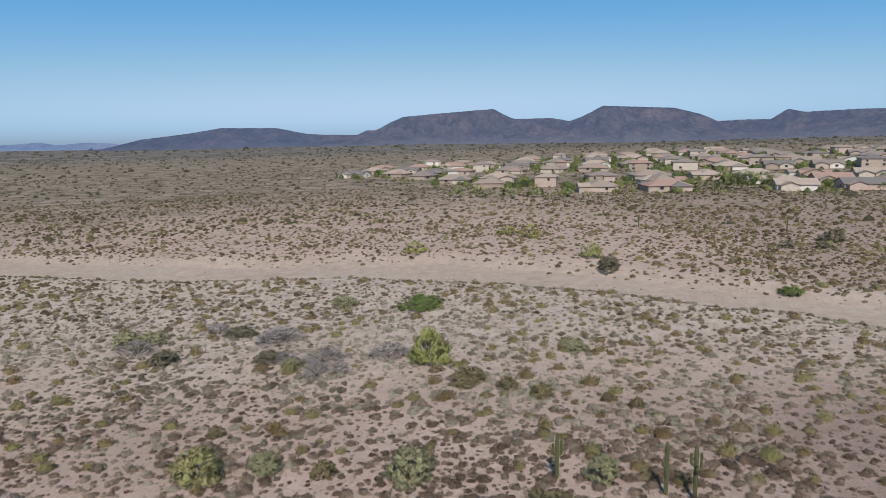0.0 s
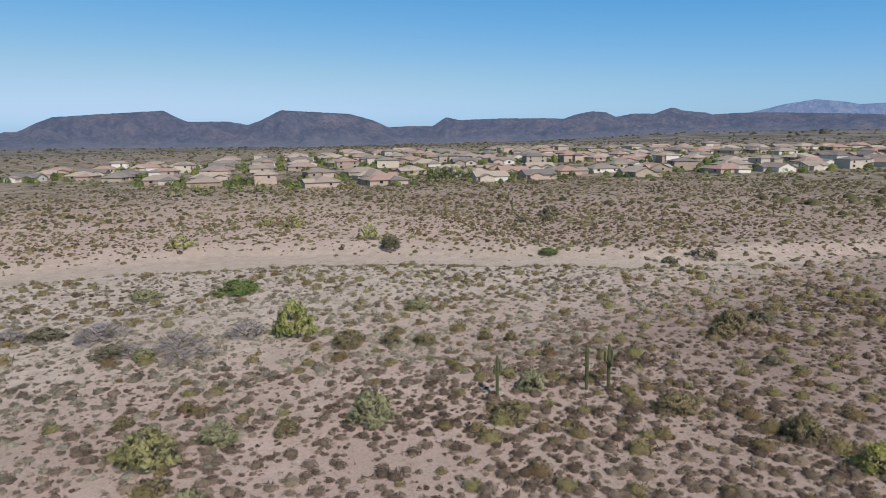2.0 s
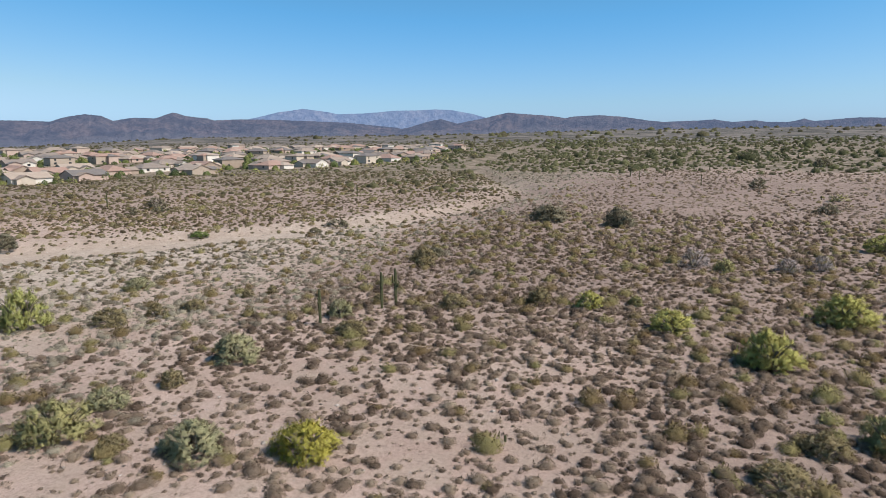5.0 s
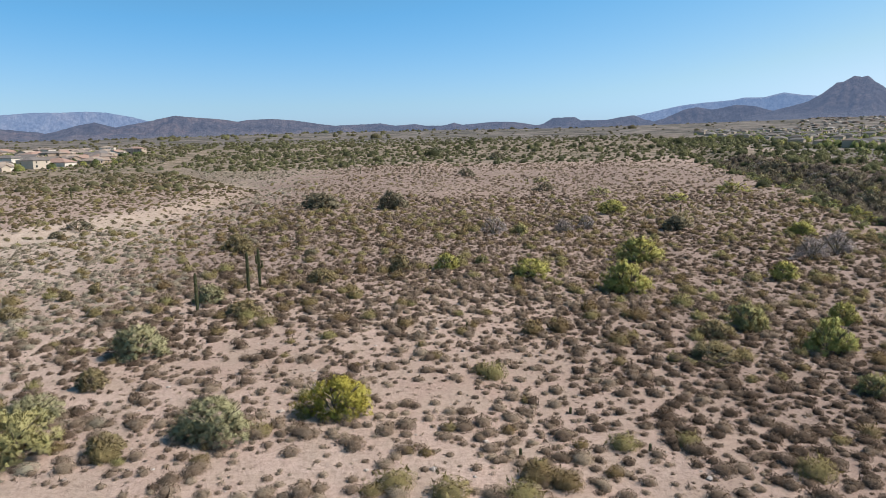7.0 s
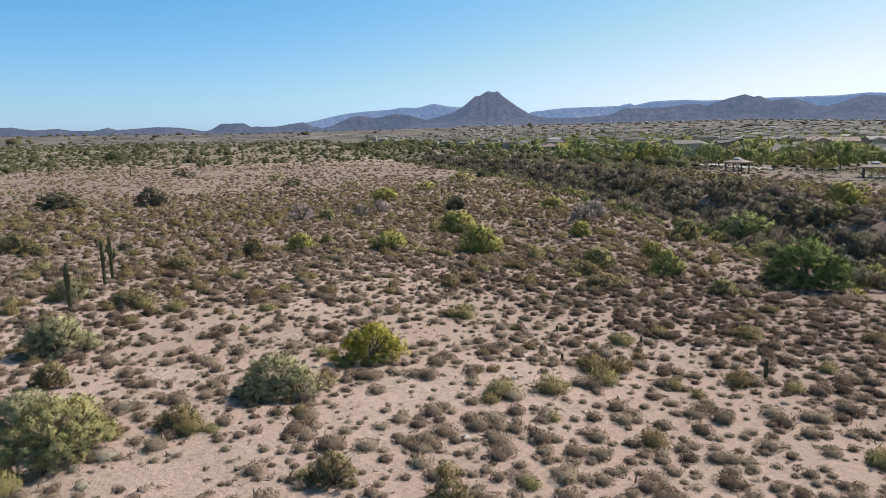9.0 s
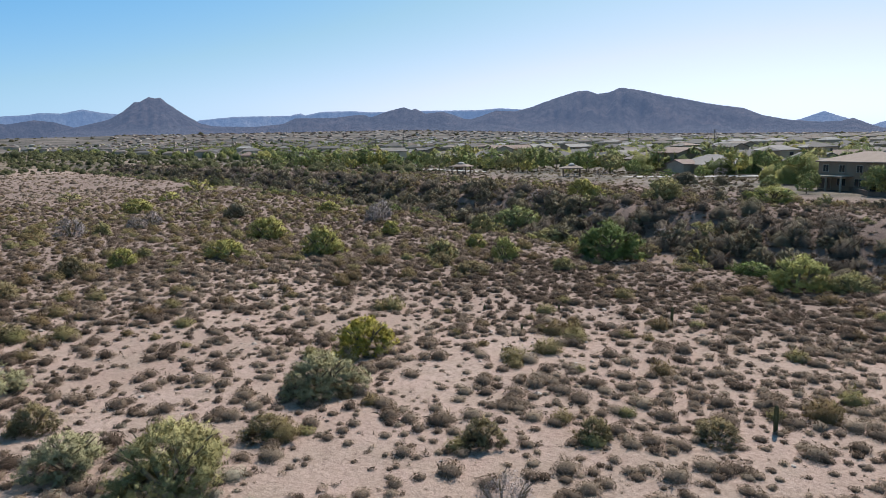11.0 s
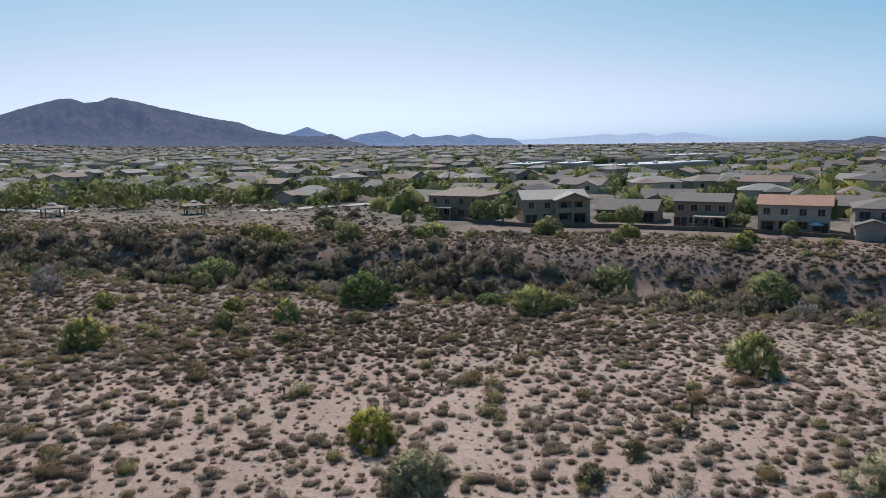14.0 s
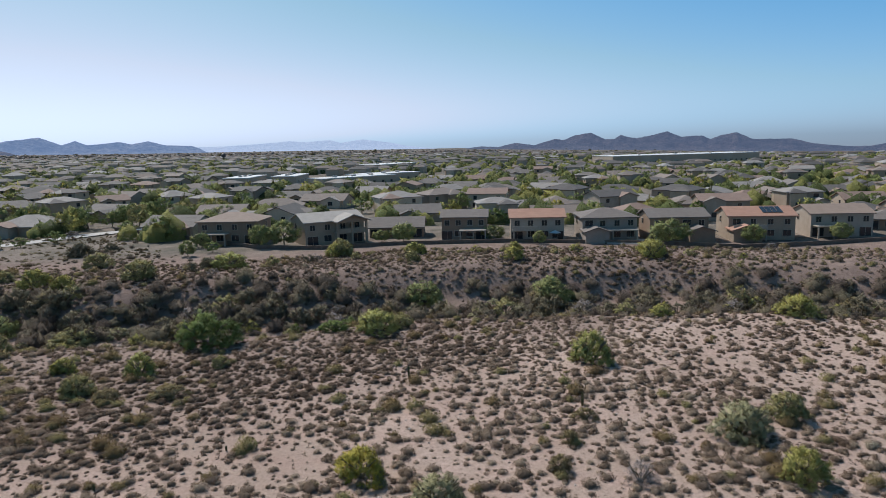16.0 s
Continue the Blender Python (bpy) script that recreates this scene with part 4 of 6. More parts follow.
NAMES = {
    "pv": ("palo_verde", "bright green bushy palo verde on desert sand"),
    "ye": ("palo_verde", "yellow-flowering palo verde bush on pink sand"),
    "yg": ("palo_verde", "yellow-green palo verde bush on desert ground"),
    "gg": ("desert_bush", "rounded grey-green desert bush on sand"),
    "ol": ("palo_verde", "olive-green feathery palo verde bush"),
    "dg": ("desert_bush", "dark green spreading desert bush"),
    "me": ("mesquite_tree", "broad green mesquite beside the arroyo"),
    "dk": ("desert_bush", "dark olive-brown desert bush"),
    "dd": ("dry_bush", "bare grey-purple dry bush"),
    "cr": ("creosote_bush", "brownish green creosote bush"),
}
BUSHES = {
    "pv": [(-0.9, 17.0, 5.9, 5.6), (36.4, 89.0, 6.0, 5.0), (-7.6, -72.8, 4.0, 3.3), (-40.4, -73.2, 6.9, 4.1), (-54.0, -43.5, 5.2, 4.7), (-32.6, -118.1, 8.4, 3.4)],
    "dg": [(-2.6, 48.0, 8.6, 3.0), (65.7, 52.0, 4.7, 1.6), (-18.1, -81.6, 9.6, 5.3), (-35.6, -78.2, 5.0, 1.8)],
    "dd": [(-44.2, 25.5, 6.1, 2.4), (-35.3, 35.0, 5.5, 1.9), (-25.0, 29.0, 6.8, 2.4), (-15.7, 14.4, 4.4, 1.8), (-12.6, 14.9, 3.4, 1.4), (-6.6, 20.1, 6.3, 2.4), (-24.0, 30.6, 6.9, 2.4), (-15.4, 18.9, 6.9, 2.4), (-20.8, 19.5, 4.7, 1.8), (55.8, -54.0, 4.8, 4.7), (59.2, -67.0, 4.0, 2.8), (61.4, -71.8, 3.8, 3.3), (31.9, -99.5, 5.6, 4.3), (29.3, -94.3, 5.0, 4.0), (-34.3, -19.9, 2.9, 2.5)],
    "gg": [(-47.7, 29.9, 5.5, 2.6), (-19.4, 17.1, 3.8, 1.6), (-44.0, 30.6, 5.4, 2.1), (-1.9, -15.2, 5.0, 3.3), (14.6, -16.8, 3.4, 2.6), (19.1, 20.3, 4.4, 2.3), (-17.4, 51.9, 5.8, 2.1), (-19.2, -26.1, 4.8, 2.8), (-15.1, -13.3, 3.8, 2.1), (-49.1, -20.5, 6.1, 3.7)],
    "ol": [(-20.9, -14.6, 5.6, 3.6), (30.5, -48.7, 2.1, 2.0), (54.8, -58.3, 3.1, 3.5), (126.4, -93.5, 6.1, 2.8), (178.6, -87.6, 6.5, 2.7), (-0.4, -69.7, 3.9, 3.2), (-16.4, -70.4, 2.5, 1.9), (6.6, -93.0, 4.5, 3.8), (-2.9, -99.1, 7.8, 2.7), (-44.9, -74.2, 4.4, 2.3), (-56.0, -20.3, 4.3, 4.0), (-57.5, -119.5, 5.7, 4.0), (-56.0, -116.5, 5.0, 4.3)],
    "dk": [(-38.4, 20.7, 4.9, 2.0), (-23.2, 20.2, 4.7, 1.7), (-31.1, 33.4, 5.1, 1.8), (40.2, -24.5, 2.4, 1.1), (38.1, 77.5, 6.1, 3.8), (91.1, 31.4, 7.3, 2.6), (54.7, -11.5, 3.9, 1.7), (86.6, 95.2, 4.4, 2.5), (94.2, 92.5, 5.1, 2.2), (103.6, -19.0, 10.3, 4.3), (98.7, -36.1, 7.4, 4.9), (102.3, 102.3, 6.9, 4.1), (81.9, 31.9, 3.3, 1.7), (246.9, -67.8, 7.2, 3.6), (426.3, -108.7, 13.9, 7.0), (56.7, -86.5, 5.2, 3.1), (138.9, -80.8, 6.5, 3.4), (224.3, -66.9, 7.1, 3.3)],
    "yg": [(-6.2, 106.8, 7.7, 3.5), (27.0, -43.6, 3.8, 2.6), (13.4, -62.6, 5.6, 4.2), (20.8, -53.4, 5.3, 2.7), (32.2, -71.0, 6.8, 4.0), (82.6, -83.1, 6.9, 3.5), (103.4, -106.3, 6.2, 2.8), (121.6, -129.4, 9.1, 4.2), (18.1, -83.8, 3.6, 2.6), (50.0, -105.4, 5.0, 2.6), (-0.1, -79.0, 3.2, 2.3), (-4.2, -115.9, 4.2, 2.9), (-45.0, -12.7, 4.3, 4.1), (-80.6, -53.9, 4.1, 2.2), (-96.6, -40.5, 6.7, 3.8), (26.7, 125.3, 6.4, 4.7), (21.1, 135.3, 6.1, 3.1), (-69.5, -109.2, 4.2, 3.0), (-70.2, -107.7, 3.4, 2.6), (-87.3, -97.2, 3.6, 2.7), (-107.2, -76.7, 7.0, 3.7)],
    "cr": [(48.6, -12.1, 4.3, 3.0), (22.6, -28.1, 4.3, 2.0), (4.0, 8.7, 5.1, 2.3), (8.7, 6.0, 2.7, 1.9), (12.3, 3.3, 3.6, 1.6), (21.9, -1.5, 1.9, 1.6), (19.4, 0.7, 1.9, 2.0), (-9.6, -14.7, 2.6, 1.8), (-22.5, -5.0, 2.0, 2.6), (9.2, -21.5, 4.4, 1.7), (-2.8, -65.5, 3.6, 1.8), (-8.6, -62.5, 4.4, 1.7), (44.8, -13.8, 3.9, 1.9), (27.1, -37.7, 3.6, 2.7), (-20.8, -20.3, 2.6, 1.4), (-30.5, -25.0, 2.3, 1.6), (-34.9, -28.3, 1.9, 1.4), (-40.1, -31.4, 2.6, 1.3)],
    "ye": [(-16.6, -33.3, 4.5, 3.1)],
    "me": [(7.8, -108.5, 10.2, 5.2), (-57.9, -87.6, 8.1, 4.9), (-77.7, -75.5, 9.1, 5.2)],
}
for kind, places in BUSHES.items():
    for x, y, wide, high in places:
        plant(NAMES[kind][0], kind, x, y, wide * 1.05, min(high * 0.95, wide * (0.92 if kind == "pv" else 0.72)), NAMES[kind][1], "bush", "bushes on the desert flat", detail=3 if math.hypot(x + 15, y + 30) < 120 else 2)
low_scrub()
mid_scrub()
far_scrub()
thicket()
litter()
brush()


# ---- plants of the arroyo bank ----
def bank_bushes():
    at = np.cumsum(np.r_[0, np.hypot(*np.diff(ARROYO, axis=0).T)])
    n = 0
    for start, stop, step, lo, hi, kinds, size in (
        (at[2], at[11] + 150, 1.8, 10, 24, "dk dk dd dk dk ol dk cr", (3.2, 6.0)),
        (at[2], at[11] + 150, 4.6, 2, 10, "ol yg dg me gg yg", (2.2, 4.2)),
        (at[2], at[11], 8.0, 27, 42, "dk ol yg dd", (2.0, 3.8)),
    ):
        for d in np.arange(start, stop, step):
            x, y = np.interp(d, at, ARROYO[:, 0]), np.interp(d, at, ARROYO[:, 1])
            i = min(np.searchsorted(at, d), len(at) - 1)
            way = ARROYO[i] - ARROYO[i - 1]
            way = way / np.hypot(*way)
            off = RNG.uniform(lo, hi) if lo != 10 else RNG.uniform(9, 20) - 5 * float(smooth(-35, -52, x)) + 3 * float(smooth(0, 30, x))
            px, py = x + way[1] * off + RNG.uniform(-2, 2), y - way[0] * off + RNG.uniform(-2, 2)
            if lo > 20 and -50 < px < 0 and py < -122:
                continue
            kind = kinds.split()[RNG.integers(0, len(kinds.split()))]
            wide = RNG.uniform(*size)
            plant(NAMES[kind][0], kind, px, py, wide, wide * RNG.uniform(0.5, 0.68), "dark dense brush on the arroyo bank" if kind == "dk" else NAMES[kind][1], "bush", "brush along the arroyo", detail=2)
            n += 1


bank_bushes()


# ---- cacti ----
def cactus_column(bm, pts, radii, ribs=11):
    """A ribbed stem along points, closed by a rounded top."""
    rings, sides = [], ribs * 2
    for i, (p, r) in enumerate(zip(pts, radii)):
        d = (Vector(pts[min(i + 1, len(pts) - 1)]) - Vector(pts[max(i - 1, 0)])).normalized()
        q = d.to_track_quat("Z", "Y")
        rings.append([bm.verts.new(Vector(p) + q @ Vector((r * (1.0 if k % 2 else 0.8) * math.cos(2 * math.pi * k / sides), r * (1.0 if k % 2 else 0.8) * math.sin(2 * math.pi * k / sides), 0))) for k in range(sides)])
    for a, b in zip(rings, rings[1:]):
        for k in range(sides):
            bm.faces.new((a[k], a[(k + 1) % sides], b[(k + 1) % sides], b[k]))
    bm.faces.new(rings[-1])


def saguaro(x, y, high, arms, label, lean=0.0):
    root = new("saguaro")
    root.empty_display_size = 0.3
    root.matrix_basis = Matrix.Translation((x, y, ground_z(x, y) - 0.05)) @ Matrix.Rotation(lean, 4, "Y")
    r = 0.05 * high ** 0.6 + 0.055
    bm = bmesh.new()
    cactus_column(bm, [(0, 0, high * t) for t in (0, 0.08, 0.5, 0.85, 0.95, 0.99, 1.0)], [r * k for k in (0.85, 0.92, 1.0, 0.95, 0.75, 0.4, 0.1)])
    part("trunk", bm_mesh("trunk", bm, M_SAGUARO), root)
    for turn, at, reach, up in arms:
        c, s = math.cos(turn), math.sin(turn)
        bm = bmesh.new()
        pts = [(c * d, s * d, high * at + z) for d, z in ((0.05, -0.05), (reach * 0.6, 0.0), (reach * 0.95, 0.12), (reach, 0.4), (reach, up * 0.85), (reach, up * 0.97), (reach, up))]
        cactus_column(bm, pts, [r * k for k in (0.55, 0.6, 0.66, 0.7, 0.66, 0.45, 0.1)], 9)
        part("arm", bm_mesh("arm", bm, M_SAGUARO), root)
    return tagged(root, label, "cactus", "saguaros on the flat")


saguaro(10.7, -16.6, 4.2, [(0.4, 0.50, 0.42, 1.35), (3.4, 0.56, 0.40, 0.95)], "dark green saguaro with two upright arms")
saguaro(18.9, -20.1, 4.6, [(3.6, 0.55, 0.40, 0.4)], "slender saguaro with one stub arm")
saguaro(20.9, -21.0, 4.7, [(0.2, 0.55, 0.45, 1.4), (2.6, 0.62, 0.40, 1.0), (4.6, 0.52, 0.40, 0.8)], "tall saguaro with three raised arms")
# two young saguaros, then five low barrel cacti built from the same stem
for x, y, high in ((-32.9, -52.4, 1.4), (-42.4, -34.0, 1.45), (-9.4, -45.1, 0.55), (1.3, -43.7, 0.6), (-17.9, -48.5, 0.5), (-23.5, -44.2, 0.55), (-23.5, -51.7, 0.5)):
    saguaro(x, y, high, [], "short single-stemmed cactus on pink sand")
for x, y, high in ((232, -47, 4.6), (353, -46, 4.8), (420, -72, 7.0), (470, -98, 6.0), (177, -83, 1.8), (82, -98, 1.8), (290, -12, 5.0), (150, 60, 4.5), (98, 118, 5.0), (62, 138, 4.2), (330, -95, 5.5), (260, -20, 4.0)):
    saguaro(x, y, high, [(RNG.uniform(0, 6.28), 0.5, 0.45, high * 0.28)] if high > 4.4 else [], "distant dark saguaro standing over low scrub")


# ---- houses ----
def gable_roof(w, d, eave, rise, over=0.5, thick=0.22):
    """A roof with its ridge along x."""
    bm = bmesh.new()
    x, y = w / 2 + over, d / 2 + over
    low = eave - rise * over / (d / 2)
    prof = [(-y, low), (0, eave + rise), (y, low), (y, low + thick), (0, eave + rise + thick), (-y, low + thick)]
    a, b = [bm.verts.new((-x, p, q)) for p, q in prof], [bm.verts.new((x, p, q)) for p, q in prof]
    for k in range(6):
        bm.faces.new((a[k], b[k], b[(k + 1) % 6], a[(k + 1) % 6]))
    for f in (a, b):
        bm.faces.new((f[0], f[1], f[4], f[5]))
        bm.faces.new((f[1], f[2], f[3], f[4]))
    bmesh.ops.recalc_face_normals(bm, faces=bm.faces)
    return bm


def hip_roof(w, d, eave, rise, over=0.5, thick=0.22):
    bm = bmesh.new()
    x, y, r = w / 2 + over, d / 2 + over, max(w / 2 - d / 2, 0.3)
    low = eave - rise * over / (d / 2)
    base = [bm.verts.new(p) for p in ((-x, -y, low), (x, -y, low), (x, y, low), (-x, y, low))]
    rim = [bm.verts.new((v.co.x, v.co.y, low + thick)) for v in base]
    top = [bm.verts.new((-r, 0, eave + rise + thick)), bm.verts.new((r, 0, eave + rise + thick))]
    for k in range(4):
        bm.faces.new((base[k], base[(k + 1) % 4], rim[(k + 1) % 4], rim[k]))
    bm.faces.new(base)
    bm.faces.new((rim[0], rim[1], top[1], top[0]))
    bm.faces.new((rim[2], rim[3], top[0], top[1]))
    bm.faces.new((rim[1], rim[2], top[1]))
    bm.faces.new((rim[3], rim[0], top[0]))
    bmesh.ops.recalc_face_normals(bm, faces=bm.faces)
    return bm


def window_meshes(w, h):
    """A frame about an opening and its pane, facing -y."""
    bm, t = bmesh.new(), 0.10
    for b in ((-w / 2 - t, -0.07, -t, w / 2 + t, 0.05, 0), (-w / 2 - t, -0.07, h, w / 2 + t, 0.05, h + t), (-w / 2 - t, -0.07, 0, -w / 2, 0.05, h), (w / 2, -0.07, 0, w / 2 + t, 0.05, h), (-0.03, -0.05, 0, 0.03, 0.05, h)):
        box(bm, *b)
    lit = bmesh.new()
    box(lit, -w / 2, -0.02, 0, w / 2, 0.03, h)
    pane = bm_mesh("pane", lit, M_GLASS)
    return bm_mesh("window_frame", bm, M_TRIM), pane


def plain_window(w, h):
    """A far window: its frame and glass in one mesh."""
    bm = bmesh.new()
    box(bm, -w / 2 - 0.1, -0.05, -0.1, w / 2 + 0.1, 0.05, h + 0.1)
    n = len(bm.faces)
    box(bm, -w / 2, -0.07, 0, w / 2, 0.05, h)
    bm.faces.ensure_lookup_table()
    for f in bm.faces[n:]:
        f.material_index = 1
    me = bm_mesh("window", bm, M_TRIM)
    me.materials.append(M_GLASS)
    return me


PLAIN_WINDOWS = {size: plain_window(*size) for size in ((1.2, 1.3), (1.8, 1.4), (2.6, 2.1), (0.9, 1.0))}
WINDOWS = {size: window_meshes(*size) for size in ((1.2, 1.3), (1.8, 1.4), (2.6, 2.1), (0.9, 1.0))}


def add_window(root, size, m, rich=False):
    frame_mesh, pane = WINDOWS[size]
    ob = part("window", frame_mesh if rich else PLAIN_WINDOWS[size], root)
    ob.matrix_basis = m
    if rich:
        part("pane", pane, ob)


def body_mesh(w, d, eave, rise, gable):
    """Stuccoed walls, with their gable ends."""
    bm = bmesh.new()
    a = [(-d / 2, -0.6), (d / 2, -0.6), (d / 2, eave)] + ([(0, eave + rise - 0.02)] if gable else []) + [(-d / 2, eave)]
    l, r = [bm.verts.new((-w / 2, p, q)) for p, q in a], [bm.verts.new((w / 2, p, q)) for p, q in a]
    n = len(a)
    for k in range(n):
        bm.faces.new((l[k], l[(k + 1) % n], r[(k + 1) % n], r[k]))
    bm.faces.new(l), bm.faces.new(r)
    bmesh.ops.recalc_face_normals(bm, faces=bm.faces)
    return bm


def house_shell(w, d, storeys, style, wing, ell=0):
    """Meshes for a house: name, mesh pairs, and the eave height; ell shifts a cross wing along its front."""
    eave = 2.7 if storeys == 1 else 5.6
    rise = d * (0.20 if storeys == 1 else 0.15)
    out = [("wall", body_mesh(w, d, eave, rise, style == "gable")), ("roof", (gable_roof if style == "gable" else hip_roof)(w, d, eave, rise))]
    if wing:
        # a lower wing with its own gable towards -y
        ww, wd, we = w * 0.42, 4.5, min(eave, 2.8)
        side = wing * (w / 2 - ww / 2 - 0.01)
        turn = Matrix.Translation((side, -d / 2 - wd / 2 + 0.5, 0)) @ Matrix.Rotation(math.pi / 2, 4, "Z")
        for name, bm in (("wall", body_mesh(wd + 1, ww, we, ww * 0.17, True)), ("roof", gable_roof(wd + 1, ww, we, ww * 0.17))):
            bmesh.ops.transform(bm, matrix=turn, verts=bm.verts)
            out.append((name, bm))
    if ell:
        deep, wide, low = d + 4.0, w * 0.44, eave - 0.15
        turn = Matrix.Translation((ell * w * 0.22, 1.0, 0)) @ Matrix.Rotation(math.pi / 2, 4, "Z")
        for name, bm in (("wall", body_mesh(deep, wide, low, wide * 0.19, style == "gable")), ("roof", (gable_roof if style == "gable" else hip_roof)(deep, wide, low, wide * 0.19))):
            bmesh.ops.transform(bm, matrix=turn, verts=bm.verts)
            out.append((name, bm))
    return out, eave


SHELLS = {}


def house(m, w, d, storeys, style, wing, roof_mat, wall_mat, label, group, rich=False, key=None, ell=0):
    key = key or (w, d, storeys, style, wing, roof_mat.name, wall_mat.name, ell)
    if key not in SHELLS:
        shell, eave = house_shell(w, d, storeys, style, wing, ell)
        SHELLS[key] = ([(name, bm_mesh(name, bm, wall_mat if name == "wall" else roof_mat)) for name, bm in shell], eave)
    shell, eave = SHELLS[key]
    root = new("house")
    root.empty_display_size = 1.0
    root.matrix_basis = m
    for name, me in shell:
        part(name, me, root)
    back = Matrix.Rotation(math.pi, 4, "Z")
    if ell:
        add_window(root, (1.8, 1.4), Matrix.Translation((ell * w * 0.22, -d / 2 - 1.02, 0.9)), rich)
    sizes = ((1.8, 1.4), (1.2, 1.3))
    spots = []
    free = [-0.30, 0.30] if not rich else [-0.38, -0.13, 0.13, 0.38]
    for f in free:
        if not (wing and f * wing > 0.05):
            spots.append((f * w, 0.9))
        if storeys == 2:
            spots.append((f * w, 3.6))
    for i, (x, z) in enumerate(spots):
        add_window(root, sizes[i % 2] if not (rich and z < 1 and i % 3 == 0) else (2.6, 2.1), Matrix.Translation((x, -d / 2 - 0.02, z if not (rich and z < 1 and i % 3 == 0) else 0.12)), rich)
    if not rich:
        add_window(root, (1.8, 1.4), Matrix.Translation((0.2 * w, d / 2 + 0.02, 0.9)) @ back)
    for sx in (-1, 1) if rich else (1,):
        add_window(root, (1.2, 1.3), Matrix.Translation((sx * (w / 2 + 0.02), d * 0.15, 0.9 if storeys == 1 else 3.6)) @ Matrix.Rotation(sx * math.pi / 2, 4, "Z"), rich)
    return tagged(root, label, "house", group)


def facing(left, right, depth, back=0.0):
    """The pose of a house whose near face runs between two points, and its width."""
    l, r = Vector((*left, 0)), Vector((*right, 0))
    way = (r - l).normalized()
    away = Vector((-way.y, way.x, 0))
    mid = (l + r) / 2 + away * (depth / 2 + back)
    m = Matrix((way, away, Vector((0, 0, 1)))).transposed().to_4x4()
    m.translation = (mid.x, mid.y, min(ground_z(*left), ground_z(*right)) + 0.1)
    return m, (r - l).length


def tint(name, c, tiles=False):
    return chosen(name, c, tuple(v * 0.97 for v in c), tiles=tiles)


M_BEIGE, M_BROWN, M_CREAM, M_GREY_ST = tint("beige_stucco", (0.35, 0.275, 0.205)), tint("brown_stucco", (0.29, 0.205, 0.145)), tint("cream_stucco", (0.43, 0.355, 0.285)), tint("grey_stucco", (0.36, 0.30, 0.25))
M_ASHROOF, M_REDROOF, M_DARKROOF, M_TANROOF = tint("ash_grey_roof_tiles", (0.40, 0.36, 0.32), True), tint("terracotta_roof_tiles", (0.42, 0.24, 0.17), True), tint("dark_brown_roof_tiles", (0.20, 0.17, 0.15), True), tint("tan_roof_tiles", (0.32, 0.24, 0.19), True)
ROW = [
    ((-37, -156), (-48.5, -147), 11, 2, "hip", 0, M_TANROOF, M_BROWN, "two-storey brown stucco house with a tan hip roof and veranda"),
    ((-56.3, -136), (-71, -134.5), 11, 2, "gable", 0, M_ASHROOF, M_BEIGE, "two-storey beige stucco house with an ash-grey roof and balconies"),
    ((-75, -139), (-86, -131), 10, 1, "gable", 0, M_DARKROOF, M_BROWN, "low brown stucco house with a dark brown tile roof"),
    ((-87, -124), (-95.5, -117), 9, 2, "gable", 0, M_DARKROOF, M_BROWN, "brown two-storey house with a patio behind a garden wall"),
    ((-99, -112), (-109, -104), 10, 2, "gable", 0, M_REDROOF, M_CREAM, "cream two-storey house with a terracotta tile roof"),
    ((-111, -100), (-121.5, -92.5), 11, 2, "hip", -1, M_DARKROOF, M_GREY_ST, "grey two-storey house with a hip roof beside a pool"),
    ((-123, -90), (-134, -82), 10, 2, "gable", 1, M_DARKROOF, M_BROWN, "brown two-storey house behind a large green tree"),
    ((-139, -80), (-150, -70), 11, 2, "gable", -1, M_REDROOF, M_BEIGE, "two-storey house with terracotta roof and solar panels"),
    ((-157, -70), (-168, -61), 11, 2, "gable", 0, M_TANROOF, M_CREAM, "pale two-storey house with a gable end"),
    ((-180, -68), (-186, -56), 10, 1, "hip", 0, M_DARKROOF, M_BROWN, "low brown house with a dark hip roof"),
]
TAKEN = []


